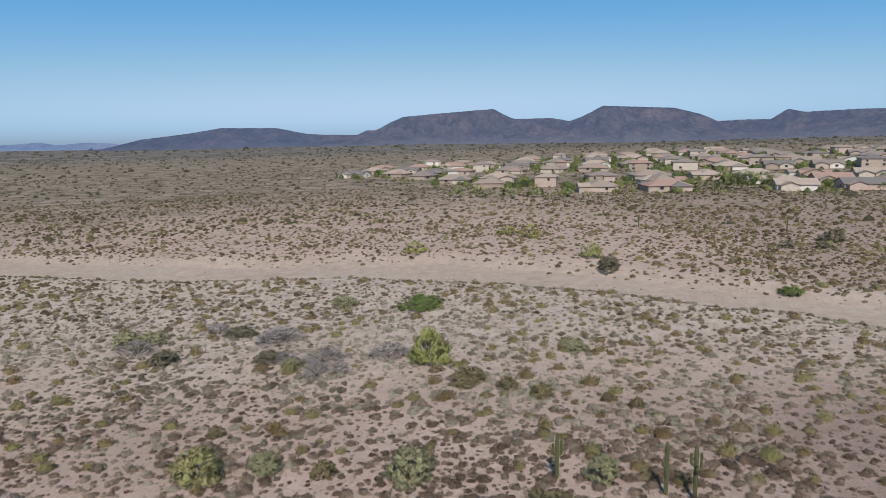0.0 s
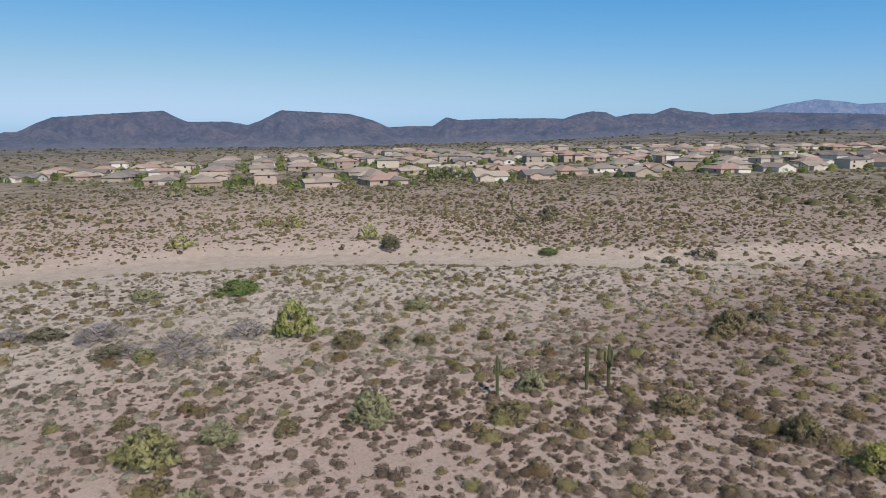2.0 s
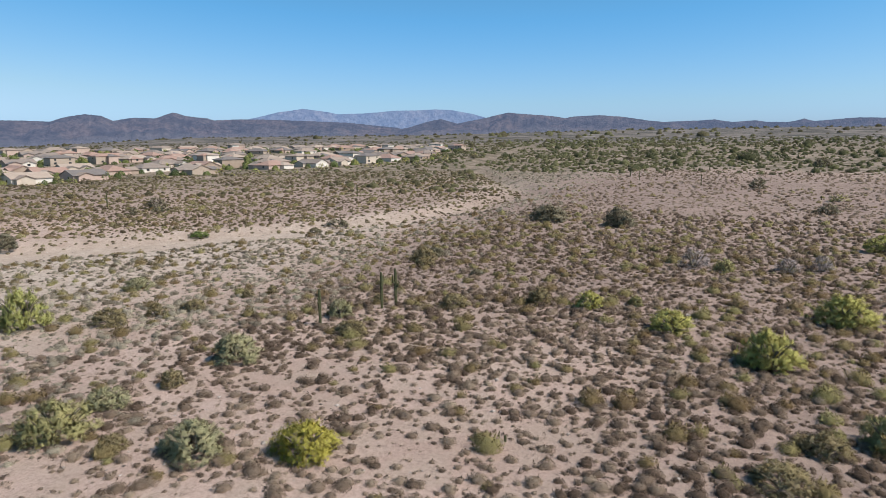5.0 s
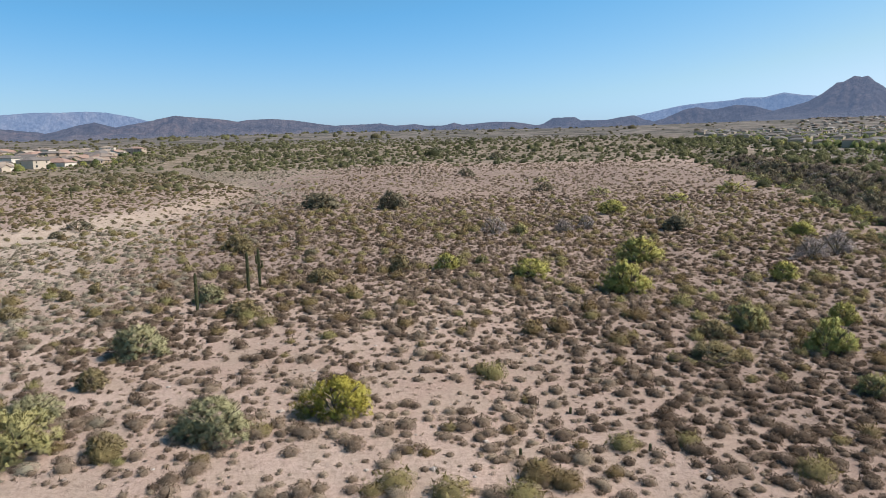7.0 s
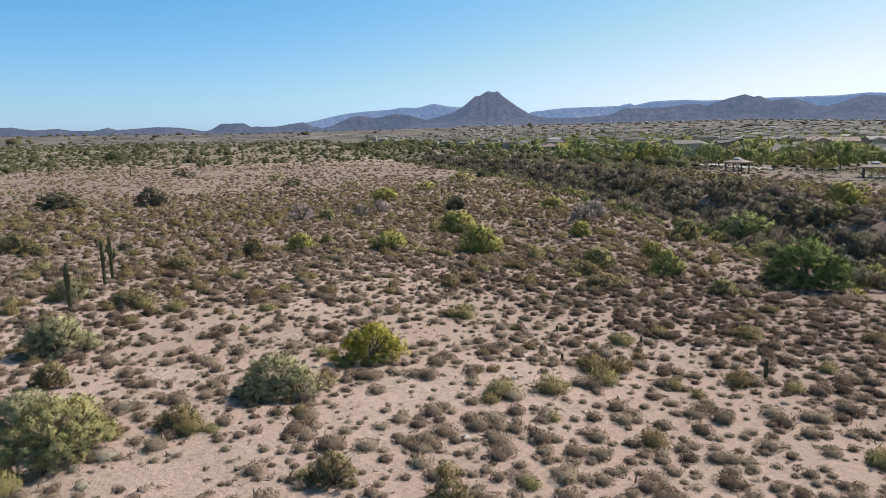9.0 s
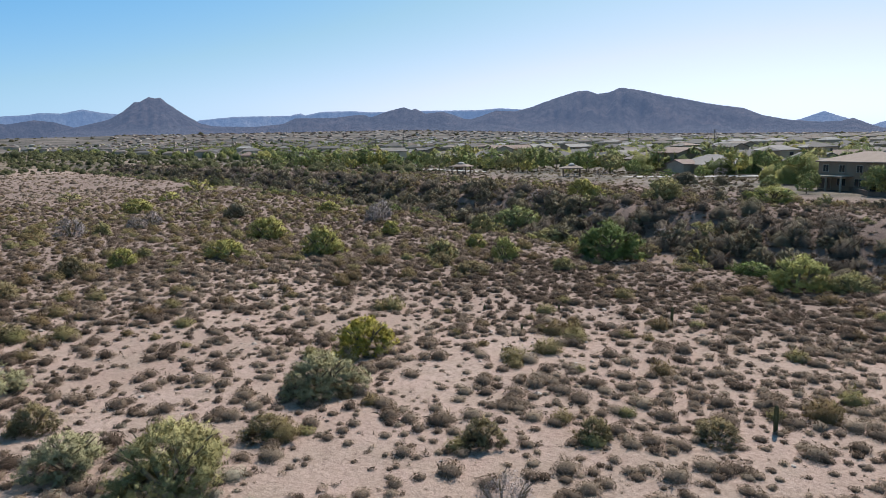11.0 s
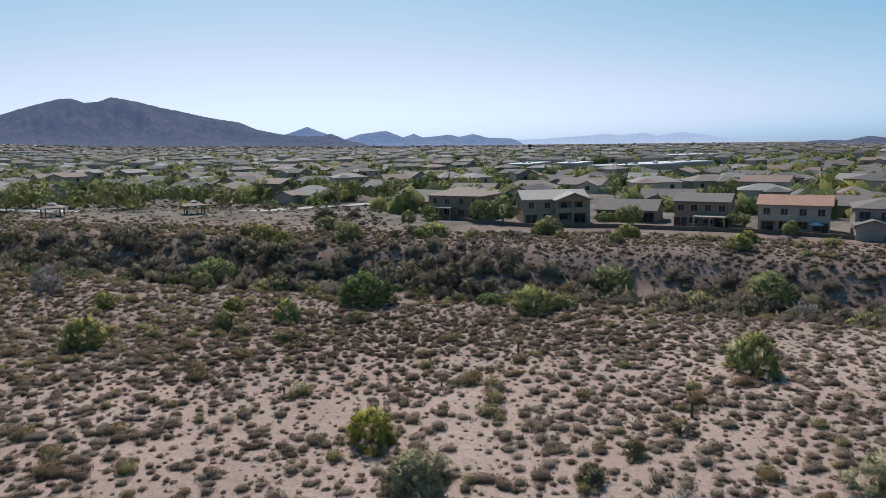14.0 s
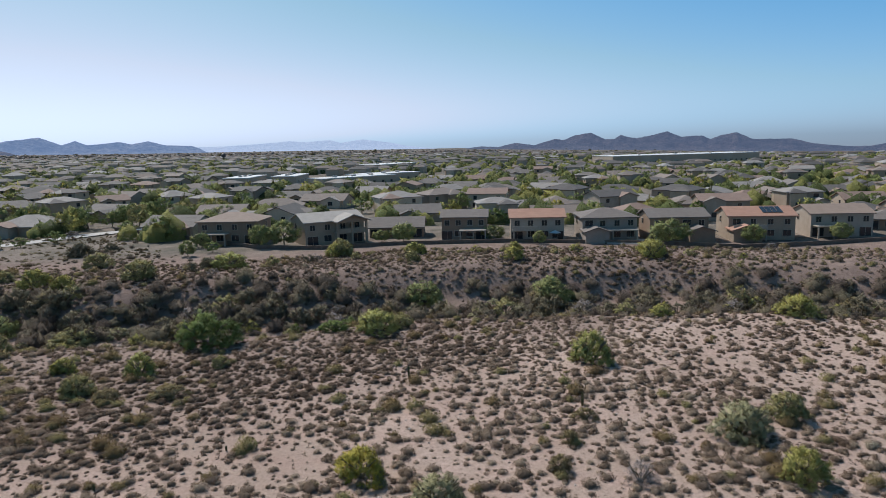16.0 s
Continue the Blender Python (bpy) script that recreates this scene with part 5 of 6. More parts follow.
def gable_bay(root, w, d, x0, x1, eave, rise, roof_mat, wall_mat):
    """A projecting bay with a gable towards -y, two open balcony levels and posts."""
    bw, mid, deep = x1 - x0, (x0 + x1) / 2, 3.0
    turn = Matrix.Translation((mid, -d / 2 - deep / 2 + 0.6, 0)) @ Matrix.Rotation(math.pi / 2, 4, "Z")
    bm = gable_roof(deep + 2.6, bw, eave, rise, 0.35)
    bmesh.ops.transform(bm, matrix=turn, verts=bm.verts)
    part("roof", bm_mesh("roof", bm, roof_mat), root)
    bm = bmesh.new()
    y0, y1 = -d / 2 - deep + 0.5, -d / 2 + 0.01
    v = [bm.verts.new(p) for p in ((x0, y0, eave - 0.35), (x1, y0, eave - 0.35), (x1, y0, eave), (mid, y0, eave + rise - 0.05), (x0, y0, eave))]
    bm.faces.new(v)
    r = bmesh.ops.extrude_face_region(bm, geom=bm.faces[:])
    bmesh.ops.translate(bm, vec=(0, 0.3, 0), verts=[e for e in r["geom"] if isinstance(e, bmesh.types.BMVert)])
    bmesh.ops.recalc_face_normals(bm, faces=bm.faces)
    part("gable_wall", bm_mesh("gable_wall", bm, wall_mat), root)
    for x in (x0, mid - 0.25, x1 - 0.5):
        bm = bmesh.new()
        box(bm, x, y0, -0.6, x + 0.5, y0 + 0.5, eave - 0.34, 0.03)
        part("post", bm_mesh("post", bm, wall_mat), root)
    bm = bmesh.new()
    box(bm, x0, y0 + 0.02, 2.65, x1, y1, 2.95)
    part("balcony_floor", bm_mesh("balcony_floor", bm, wall_mat), root)
    bm = bmesh.new()
    box(bm, x0 + 0.5, y0 + 0.1, 2.95, x1 - 0.5, y0 + 0.25, 3.85)
    part("parapet", bm_mesh("parapet", bm, wall_mat), root)


def veranda(root, w, d, x0, x1, high, deep=3.0):
    """A flat patio cover on posts."""
    bm = bmesh.new()
    box(bm, x0, -d / 2 - deep, high, x1, -d / 2 + 0.01, high + 0.25, 0.03)
    part("patio_cover", bm_mesh("patio_cover", bm, M_TRIM), root)
    for x in (x0 + 0.1, (x0 + x1) / 2, x1 - 0.4):
        bm = bmesh.new()
        box(bm, x, -d / 2 - deep + 0.1, -0.6, x + 0.3, -d / 2 - deep + 0.4, high + 0.002)
        part("post", bm_mesh("post", bm, M_TRIM), root)


for n, (left, right, d, storeys, style, wing, roof_mat, wall_mat, label) in enumerate(ROW):
    m, w = facing(left, right, d)
    w = round(w, 1)
    ob = house(m, w, d, storeys, style, wing, roof_mat, wall_mat, label, "houses along the arroyo", True, ("row", n))
    TAKEN.append((m.translation.x, m.translation.y))
    if n == 1:
        gable_bay(ob, w, d, -0.5, w / 2, 5.6, 1.5, roof_mat, wall_mat)
    elif n in (0, 4, 5, 7, 8):
        veranda(ob, w, d, -w / 2 + 0.4, 0.5 if n != 5 else w / 2 - 0.4, 2.7)
    elif n == 3:
        veranda(ob, w, d, -1.0, w / 2, 2.6, 4.0)
    if n in (4, 7):
        bm = bmesh.new()
        box(bm, -w / 2 + 0.4, -d / 2 - 3.0, 2.95, 0.5, -d / 2 - 2.85, 3.85)
        part("balcony_rail", bm_mesh("balcony_rail", bm, M_TRIM), ob)

HOUSE_KINDS = [(15, 11, 1, "hip", 1), (14, 11, 1, "gable", -1), (12, 10, 2, "gable", 0), (13, 11, 1, "hip", -1), (16, 12, 1, "hip", -1), (12, 9, 2, "hip", 1), (14, 10, 1, "gable", 0), (15, 12, 1, "gable", 1)]
HOUSE_WORDS = {1: "single-storey", 2: "two-storey"}


def town(points, turn0, roof_mat, wall_mat, group, words, kinds, low=0.0):
    """Houses as things, at points, turned along their streets."""
    for x, y in points:
        w, d, storeys, style, wing = kinds[RNG.integers(0, len(kinds))]
        if storeys == 2 and RNG.uniform() < low:
            w, d, storeys, style, wing = kinds[0]
        turn = turn0 + 0.35 * float(wobble(np.array(x), np.array(y), 90.0)) + (math.pi if RNG.uniform() < 0.5 else 0) + (math.pi / 2 if RNG.uniform() < 0.3 else 0) + RNG.normal(0, 0.08)
        m = Matrix.Translation((x, y, ground_z(x, y) + 0.1)) @ Matrix.Rotation(turn, 4, "Z")
        house(m, w, d, storeys, style, wing, roof_mat, wall_mat, f"{HOUSE_WORDS[storeys]} {words} {style} roof", group, ell=int(RNG.integers(-1, 2)) if wing == 0 else -wing)


# the first houses behind the arroyo and the park: place, width, storeys, heading
FIRST = [
    (120, -383, 24, 1, -160), (108, -308, 19, 2, -157), (133, -296, 24, 1, -153), (212, -378, 24, 1, -149), (70, -313, 14, 1, -164), (46, -280, 15, 1, -166), (24, -253, 14, 1, -169),
    (33, -349, 19, 1, -171), (8, -272, 14, 1, -172), (-18, -263, 13, 2, -178), (5, -353, 15, 1, -179), (-4, -290, 20, 1, 179), (-21, -393, 22, 1, 177), (-40, -301, 12, 1, 173), (-67, -310, 14, 1, 168),
    (-83, -224, 19, 1, 161), (-108, -235, 18, 1, 156), (-116, -194, 15, 2, 151), (-136, -196, 16, 2, 147), (-150, -185, 14, 2, 143), (-185, -180, 14, 2, 136), (-142, -156, 14, 1, 140),
    (-170, -144, 14, 2, 133), (-189, -147, 12, 1, 130), (-205, -143, 15, 2, 127), (-178, -108, 14, 2, 124), (-224, -126, 16, 1, 122), (-221, -186, 18, 1, 132), (-212, -218, 17, 1, 137), (-178, -251, 16, 1, 146), (-197, -242, 16, 1, 142),
]


def first_houses():
    for n, (x, y, w, storeys, heading) in enumerate(FIRST):
        style = ("hip", "gable", "hip")[n % 3]
        m = Matrix.Translation((x, y, ground_z(x, y) + 0.1)) @ Matrix.Rotation(radians(heading + (-24, 14, 30, -8)[n % 4]), 4, "Z")
        house(m, w, 11.0 if w > 13 else 9.5, storeys, style, 0, M_ROOF, M_STUCCO, f"{HOUSE_WORDS[storeys]} stucco house with a grey-brown tiled {style} roof", "houses of the southern neighbourhood", ell=(1, -1, 1, 0)[n % 4])
        TAKEN.append((x, y))


def lattice(inside, turn, dx, dy, reach, jitter=2.5):
    k = int(reach / min(dx, dy)) + 1
    gx, gy = np.meshgrid(np.arange(-k, k + 1) * dx, np.arange(-k, k + 1) * dy)
    gx, gy = gx.ravel(), gy.ravel() + np.where(np.round(gx.ravel() / dx) % 2 == 0, 0, 4)
    x = gx * math.cos(turn) - gy * math.sin(turn) + ORIGIN[0] + RNG.uniform(-jitter, jitter, gx.size)
    y = gx * math.sin(turn) + gy * math.cos(turn) + ORIGIN[1] + RNG.uniform(-jitter, jitter, gx.size)
    xy = np.stack([x, y], 1)
    return xy[inside(x, y)]




def in_south(x, y):
    s, _ = along(ARROYO, x, y)
    r = np.hypot(x - ORIGIN[0], y - ORIGIN[1])
    open_land = np.where(x > -32, 112, 62) + np.where(x < -140, -14, 0)
    ok = (s > open_land) & (r < 1650) & (bearing(x, y) < -104) & (bearing(x, y) > -268)
    for px, py in TAKEN:
        ok &= np.hypot(x - px, y - py) > 17
    school = np.hypot((x + 185) / 75, (y + 410) / 75) < 1
    return ok & ~school & ~(np.hypot(x + 690, y + 500) < 130)


first_houses()
south = lattice(in_south, radians(-42), 21, 33, 1700, 3.5)
south = south[RNG.uniform(size=len(south)) < 0.76]
order = np.argsort(np.hypot(south[:, 0] - ORIGIN[0], south[:, 1] - ORIGIN[1]))
south = south[order]
NEAR_SOUTH, FAR_SOUTH = south[:190], south[190:]
town(NEAR_SOUTH, radians(-42), M_ROOF, M_STUCCO, "houses of the southern neighbourhood", "stucco house with a brown-grey tiled", HOUSE_KINDS)

NORTH_FRONT = np.array([(-80, 455), (-15, 420), (30, 310), (84, 262), (133, 260), (234, 248), (283, 226), (397, 192), (480, 185), (640, 220), (760, 260)], float)


def in_north(x, y):
    front = np.interp(x, NORTH_FRONT[:, 0], NORTH_FRONT[:, 1])
    deep = np.interp(x, [-80, 60, 260, 420, 640, 760], [60, 330, 430, 400, 260, 120])
    gap = (wobble(x, y, 38, 0.7) > 0.42) | ((y - front > 95) & (y - front < 140) & (wobble(x, y, 60) > -0.35))
    return (x > -80) & (x < 760) & (y > front) & (y < front + deep) & ~gap


north = lattice(in_north, radians(-12), 31, 40, 1000)
NORTH_KINDS = [(22, 14, 1, "hip", 1), (19, 13, 1, "gable", -1), (24, 14, 1, "hip", -1), (17, 12, 2, "hip", 0), (20, 13, 1, "hip", 0)]
town(north, radians(-12), M_ROOF_N, M_STUCCO_N, "houses of the northern neighbourhood", "pale stucco house with a tan tiled", NORTH_KINDS, 0.4)


def far_houses():
    """Roofs and walls of the houses too far to tell apart."""
    n = len(FAR_SOUTH)
    x, y = FAR_SOUTH[:, 0], FAR_SOUTH[:, 1]
    z = height(x, y)
    w, d = RNG.uniform(12, 17, n) / 2, RNG.uniform(9, 12, n) / 2
    e = np.where(RNG.uniform(size=n) < 0.25, 5.4, 2.9)
    top = e + d * 0.34
    a = radians(-42) + np.where(RNG.uniform(size=n) < 0.3, math.pi / 2, 0) + RNG.normal(0, 0.08, n)

    def corner(u, v, h):
        return np.stack([x + u * np.cos(a) - v * np.sin(a), y + u * np.sin(a) + v * np.cos(a), z + h], 1)

    wall = np.stack([corner(sx * w, sy * d, h) for h in (np.full(n, -0.8), e) for sx, sy in ((-1, -1), (1, -1), (1, 1), (-1, 1))], 1).reshape(-1, 3)
    quads = np.array([(0, 1, 5, 4), (1, 2, 6, 5), (2, 3, 7, 6), (3, 0, 4, 7)])
    faces = (np.arange(n)[:, None, None] * 8 + quads[None]).reshape(-1, 4)
    tagged(new("far_house_walls", mesh_of("far_house_walls", wall, faces, M_FARWALL)), "stucco walls of far suburban houses", "houses", kind="stuff")
    o = 1.06
    roof = np.stack([corner(sx * w * o, sy * d * o, e - 0.2) for sx, sy in ((-1, -1), (1, -1), (1, 1), (-1, 1))] + [corner(-(w - d * 0.7), 0 * d, top), corner(w - d * 0.7, 0 * d, top)], 1).reshape(-1, 3)
    tris = np.array([(0, 1, 5), (0, 5, 4), (2, 3, 4), (2, 4, 5), (1, 2, 5), (3, 0, 4)])
    faces = (np.arange(n)[:, None, None] * 6 + tris[None]).reshape(-1, 3)
    tone = np.repeat(RNG.uniform(0, 1, n), 6)
    tagged(new("far_house_roofs", mesh_of("far_house_roofs", roof, faces, M_FARROOF, {"tone": tone})), "brown and grey roofs of far suburban houses", "houses", kind="stuff")


def toned(name, *tints):
    k = Nodes(name, 0.8, 0.25)
    c = k.ramp(k.attr("tone"), *[(i / (len(tints) - 1), t) for i, t in enumerate(tints)])
    k.colour(k.mix(k.ramp(k.noise(0.8, 4), (0.35, 0.0), (0.7, 0.5)), c, k.mix(1.0, c, (0.75, 0.74, 0.72), "MULTIPLY")))
    return k.m


M_FARROOF = toned("far_roof_tiles", (0.09, 0.082, 0.078), (0.15, 0.132, 0.12), (0.12, 0.108, 0.10), (0.20, 0.15, 0.122), (0.18, 0.16, 0.145), (0.36, 0.335, 0.31))
M_FARWALL = plain("far_stucco", (0.36, 0.285, 0.21), (0.48, 0.395, 0.31), 0.05, 0.9, 0.0)
far_houses()


# ---- trees of the neighbourhoods ----
FIRST_AT = [(x, y) for x, y, *_ in FIRST]


def street_trees():
    spots = []
    for x, y in [*FIRST_AT, *NEAR_SOUTH[:110]]:
        for k in range(1 if RNG.uniform() < 0.4 else 2):
            a = RNG.uniform(0, 6.28)
            spots.append((x + 12.5 * math.cos(a), y + 12.5 * math.sin(a), RNG.uniform(5, 9.5), "tr tr me pv yg ye dg".split()[RNG.integers(0, 7)]))
    for x, y in north[::3]:
        a = RNG.uniform(0, 6.28)
        spots.append((x + 13 * math.cos(a), y + 13 * math.sin(a), RNG.uniform(4, 7), "tr tr dg pv yg".split()[RNG.integers(0, 5)]))
    # the belt of trees along the park road and in front of the first houses
    for i in range(90):
        t = i / 89
        x, y = 190 - 255 * t + RNG.uniform(-5, 5), -226 + 14 * math.sin(t * 3) + RNG.uniform(-16, 14)
        spots.append((x, y, RNG.uniform(5, 11.5), "tr me ol tr yg me".split()[RNG.integers(0, 6)]))
    for x, y, wide, kind in spots:
        plant("street_tree", kind, x, y, wide, wide * RNG.uniform(0.62, 0.85), "leafy green tree among the houses" if kind not in ("ye", "yg") else "yellow-green flowering palo verde among the houses", "tree", "trees of the neighbourhoods", style="tree", detail=2 if math.hypot(x + 15, y + 30) < 260 else 1)


street_trees()
for i in range(70):
    x = RNG.uniform(-60, 560)
    y = np.interp(x, NORTH_FRONT[:, 0], NORTH_FRONT[:, 1]) - RNG.uniform(2, 26) ** 1.15
    kind = "yg ol ol pv dk yg".split()[RNG.integers(0, 6)]
    wide = RNG.uniform(3.5, 8)
    plant(NAMES[kind][0], kind, x, y, wide, wide * RNG.uniform(0.45, 0.6), "yellow-green bush along the edge of the houses", "bush", "bushes before the northern houses", detail=1)
for x, y, wide, high in ((140, 268, 13, 9), (150, 262, 14, 10), (161, 266, 13, 9), (147, 275, 12, 9), (130, 270, 10, 7), (8, 268, 10, 5), (20, 262, 12, 5), (33, 258, 11, 5), (46, 255, 10, 5), (60, 252, 9, 5)):
    plant("street_tree", "me", x, y, wide, high, "large bright green tree before the houses", "tree", "trees of the neighbourhoods", style="tree", detail=2)
for x, y, wide, high in ((-121, -83, 9.5, 6.2), (-78, -127, 8, 5.0), (-96, -115, 6, 4.2), (-52, -139, 9, 6.5), (-47.5, -142, 7.5, 5.8), (-138, -73, 6.5, 4.5), (-36, -150, 5, 4), (-30, -139, 4.5, 3.6), (-100, -103, 4, 3.2), (-74, -131, 5, 3.2), (-157, -63, 6, 4.5)):
    plant("garden_tree", "me", x, y, wide, high, "dense green garden tree beside a house", "tree", "trees of the neighbourhoods", style="tree", detail=3)
PARK = [
    (79, -209, 9, "tr"), (64, -202, 7, "pv"), (44, -191, 7, "yg"), (139, -245, 10, "tr"), (165, -251, 10, "me"), (117, -239, 10, "tr"), (64, -231, 11, "me"), (36, -213, 10, "tr"), (24, -212, 10, "me"),
    (5, -180, 6, "me"), (-9, -184, 5, "tr"), (14, -171, 4, "dd"), (-1, -180, 4, "tr"), (-13, -186, 4.5, "dd"), (-27, -191, 6, "tr"), (-40, -187, 6, "me"), (-36, -141, 4, "tr"), (30, -190, 5, "yg"), (-50, -195, 8, "tr"), (-58, -205, 9, "me"),
]
for x, y, wide, kind in PARK:
    plant("park_tree", kind, x, y, wide, wide * 0.68, "bare grey park tree beside the road" if kind == "dd" else "spreading green park tree beside the pale road", "tree", "trees of the park", style="tree", detail=2)
UPPER_BANK = [(-11, -155, 6, "dk"), (-12, -135, 6, "ol"), (-16, -116, 7, "ol"), (-18, -159, 4, "dk"), (-29, -120, 4, "dk"), (0, -120, 6, "yg"), (4, -128, 4, "ol"), (-64, -101, 4, "ol"), (-81, -90, 5, "yg"), (-55, -117, 5.5, "yg"), (-104, -74, 6.5, "yg")]
for x, y, wide, kind in UPPER_BANK:
    plant(NAMES[kind][0], kind, x, y, wide, wide * 0.58, "rounded bush on the reddish slope above the arroyo", "bush", "bushes above the arroyo", detail=3)
plant("garden_tree", "ye", -74, -150, 6.5, 6.0, "bright yellow flowering tree behind the houses", "tree", "trees of the neighbourhoods", style="tree", detail=3)


def far_trees():
    kinds = [mound(130 + i, 5, 5, 1.0, 0.5, 0.45, ((0.95, 0.45),)) for i in range(6)]
    xy = FAR_SOUTH + RNG.normal(0, 11, FAR_SOUTH.shape)
    xy = np.concatenate([xy, FAR_SOUTH[:2500] + RNG.normal(0, 11, (2500, 2)), FAR_SOUTH[:1500] + RNG.normal(0, 12, (1500, 2)), FAR_SOUTH[:1500] + RNG.normal(0, 13, (1500, 2)), *[NEAR_SOUTH + 12.5 * np.stack([np.cos(q), np.sin(q)], 1) + RNG.normal(0, 2, NEAR_SOUTH.shape) for q in RNG.uniform(0, 6.28, (9, len(NEAR_SOUTH)))]])
    xy = xy[(along(ARROYO, xy[:, 0], xy[:, 1])[0] > 70) | (xy[:, 1] > 200)]
    n = len(xy)
    size = RNG.uniform(2.0, 4.8, n)
    scatter("far_trees", xy, size, size * RNG.uniform(1.15, 1.65, n), RNG.uniform(0, 1, n), kinds, M_FARTREE, "green trees between the far houses", "trees")
    xy = np.concatenate([north + 16 * np.stack([np.cos(q), np.sin(q)], 1) + RNG.normal(0, 2, north.shape) for q in RNG.uniform(0, 6.28, (8, len(north)))])
    n = len(xy)
    size = RNG.uniform(1.4, 3.6, n)
    scatter("far_trees", xy, size, size * RNG.uniform(1.0, 1.5, n), RNG.uniform(0, 0.8, n), kinds, M_FARTREE, "small green trees between pale houses", "trees")


M_FARTREE = scrub("far_tree_leaves", (0.08, 0.10, 0.04), (0.17, 0.20, 0.07), (0.34, 0.32, 0.10))
far_trees()


def distant_roofs():
    """The outer suburbs, where only pale and dark roofs show."""
    kinds = [(*mound(160 + i, 4, 0, 0.6, layers=((1.0, 0.0),))[:2], 0) for i in range(4)]
    xy = spread(1500, 3600, 0.0002, 1.3)
    b = bearing(xy[:, 0], xy[:, 1])
    xy = xy[(b < -122) & (b > -262)]
    n = len(xy)
    size = RNG.uniform(6, 13, n)
    scatter("distant_roofs", xy, size, RNG.uniform(5, 9, n), RNG.uniform(0, 1, n) ** 2, kinds, M_STONE, "pale and dark roofs of the far suburbs", "houses")


distant_roofs()


# ---- garden walls, park, school, masts ----
def garden_wall(line, high, label):
    """A block wall with a cap, along a line over the ground."""
    for (x0, y0), (x1, y1) in zip(line, line[1:]):
        bm, cap = bmesh.new(), bmesh.new()
        n = max(1, int(math.hypot(x1 - x0, y1 - y0) / 6))
        for i in range(n):
            a, b = Vector((x0 + (x1 - x0) * i / n, y0 + (y1 - y0) * i / n, 0)), Vector((x0 + (x1 - x0) * (i + 1) / n, y0 + (y1 - y0) * (i + 1) / n, 0))
            mid, way = (a + b) / 2, (b - a)
            m = Matrix.Translation((mid.x, mid.y, ground_z(mid.x, mid.y))) @ Matrix.Rotation(math.atan2(way.y, way.x), 4, "Z")
            for target, box_of in ((bm, (way.length, 0.2, high + 1.0, (high - 1.0) / 2)), (cap, (way.length, 0.3, 0.1, high + 0.05))):
                bmesh.ops.create_cube(target, size=1, matrix=m @ Matrix.Translation((0, 0, box_of[3])) @ Matrix.Diagonal((box_of[0], box_of[1], box_of[2], 1)))
        root = new("garden_wall", bm_mesh("garden_wall", bm, M_BLOCK))
        part("wall_cap", bm_mesh("wall_cap", cap, M_BLOCK), root)
        tagged(root, label, "wall", "garden walls", kind="structure")


garden_wall([(-26, -205), (-36, -175), (-46, -140), (-57, -129), (-74, -124), (-97, -110)], 0.8, "brown block garden wall behind the houses")
garden_wall([(-97, -110), (-117, -88.5), (-128, -70), (-141, -64.5), (-168, -55), (-200, -42)], 0.75, "brown block garden wall behind the houses")


def paving(name, line, wide, label):
    """A paved strip that lies on the ground."""
    pts = [Vector((*p, 0)) for p in line]
    bm = bmesh.new()
    rows = []
    for a, b in zip(pts, pts[1:]):
        n = max(1, int((b - a).length / 4))
        side = Vector((-(b - a).y, (b - a).x, 0)).normalized() * wide / 2
        for i in range(n + 1):
            p = a + (b - a) * i / n
            rows.append([bm.verts.new((q.x, q.y, ground_z(q.x, q.y) + 0.12)) for q in (p - side, p, p + side)])
    for a, b in zip(rows, rows[1:]):
        for k in range(2):
            bm.faces.new((a[k], a[k + 1], b[k + 1], b[k]))
    bmesh.ops.recalc_face_normals(bm, faces=bm.faces)
    tagged(new(name, bm_mesh(name, bm, M_PAVING)), label, "paving", kind="structure")


paving("road", [(190, -236), (120, -216), (75, -202), (40, -186), (18, -178), (3, -187), (-21, -198), (-40, -202)], 6, "pale paved park road")
paving("pavement", [(60, -178), (30, -176), (10, -172)], 5, "pale concrete park path")


def ramada(x, y, turn):
    """An open park shelter."""
    root = new("park_shelter")
    root.matrix_basis = Matrix.Translation((x, y, ground_z(x, y))) @ Matrix.Rotation(turn, 4, "Z")
    part("roof", bm_mesh("roof", hip_roof(5.4, 4.6, 2.5, 0.8, 0.4), M_TANROOF), root)
    cup = hip_roof(1.6, 1.4, 3.35, 0.35, 0.1)
    part("roof_cap", bm_mesh("roof_lantern", cup, M_PAVING), root)
    for sx in (-1, 1):
        for sy in (-1, 1):
            bm = bmesh.new()
            box(bm, sx * 2.3 - 0.15, sy * 1.9 - 0.15, -0.3, sx * 2.3 + 0.15, sy * 1.9 + 0.15, 2.5, 0.03)
            part("post", bm_mesh("post", bm, M_BLOCK), root)
    bm = bmesh.new()
    box(bm, -1.2, -0.4, 0.68, 1.2, 0.4, 0.76)
    box(bm, -0.9, -0.3, 0, -0.7, 0.3, 0.7)
    box(bm, 0.7, -0.3, 0, 0.9, 0.3, 0.7)
    part("picnic_table", bm_mesh("picnic_table", bm, M_PAVING), root)
    tagged(root, "open picnic shelter with a pale hip roof", "shelter", "park shelters")


ramada(25, -179, 0.4)
ramada(62, -181, 0.1)


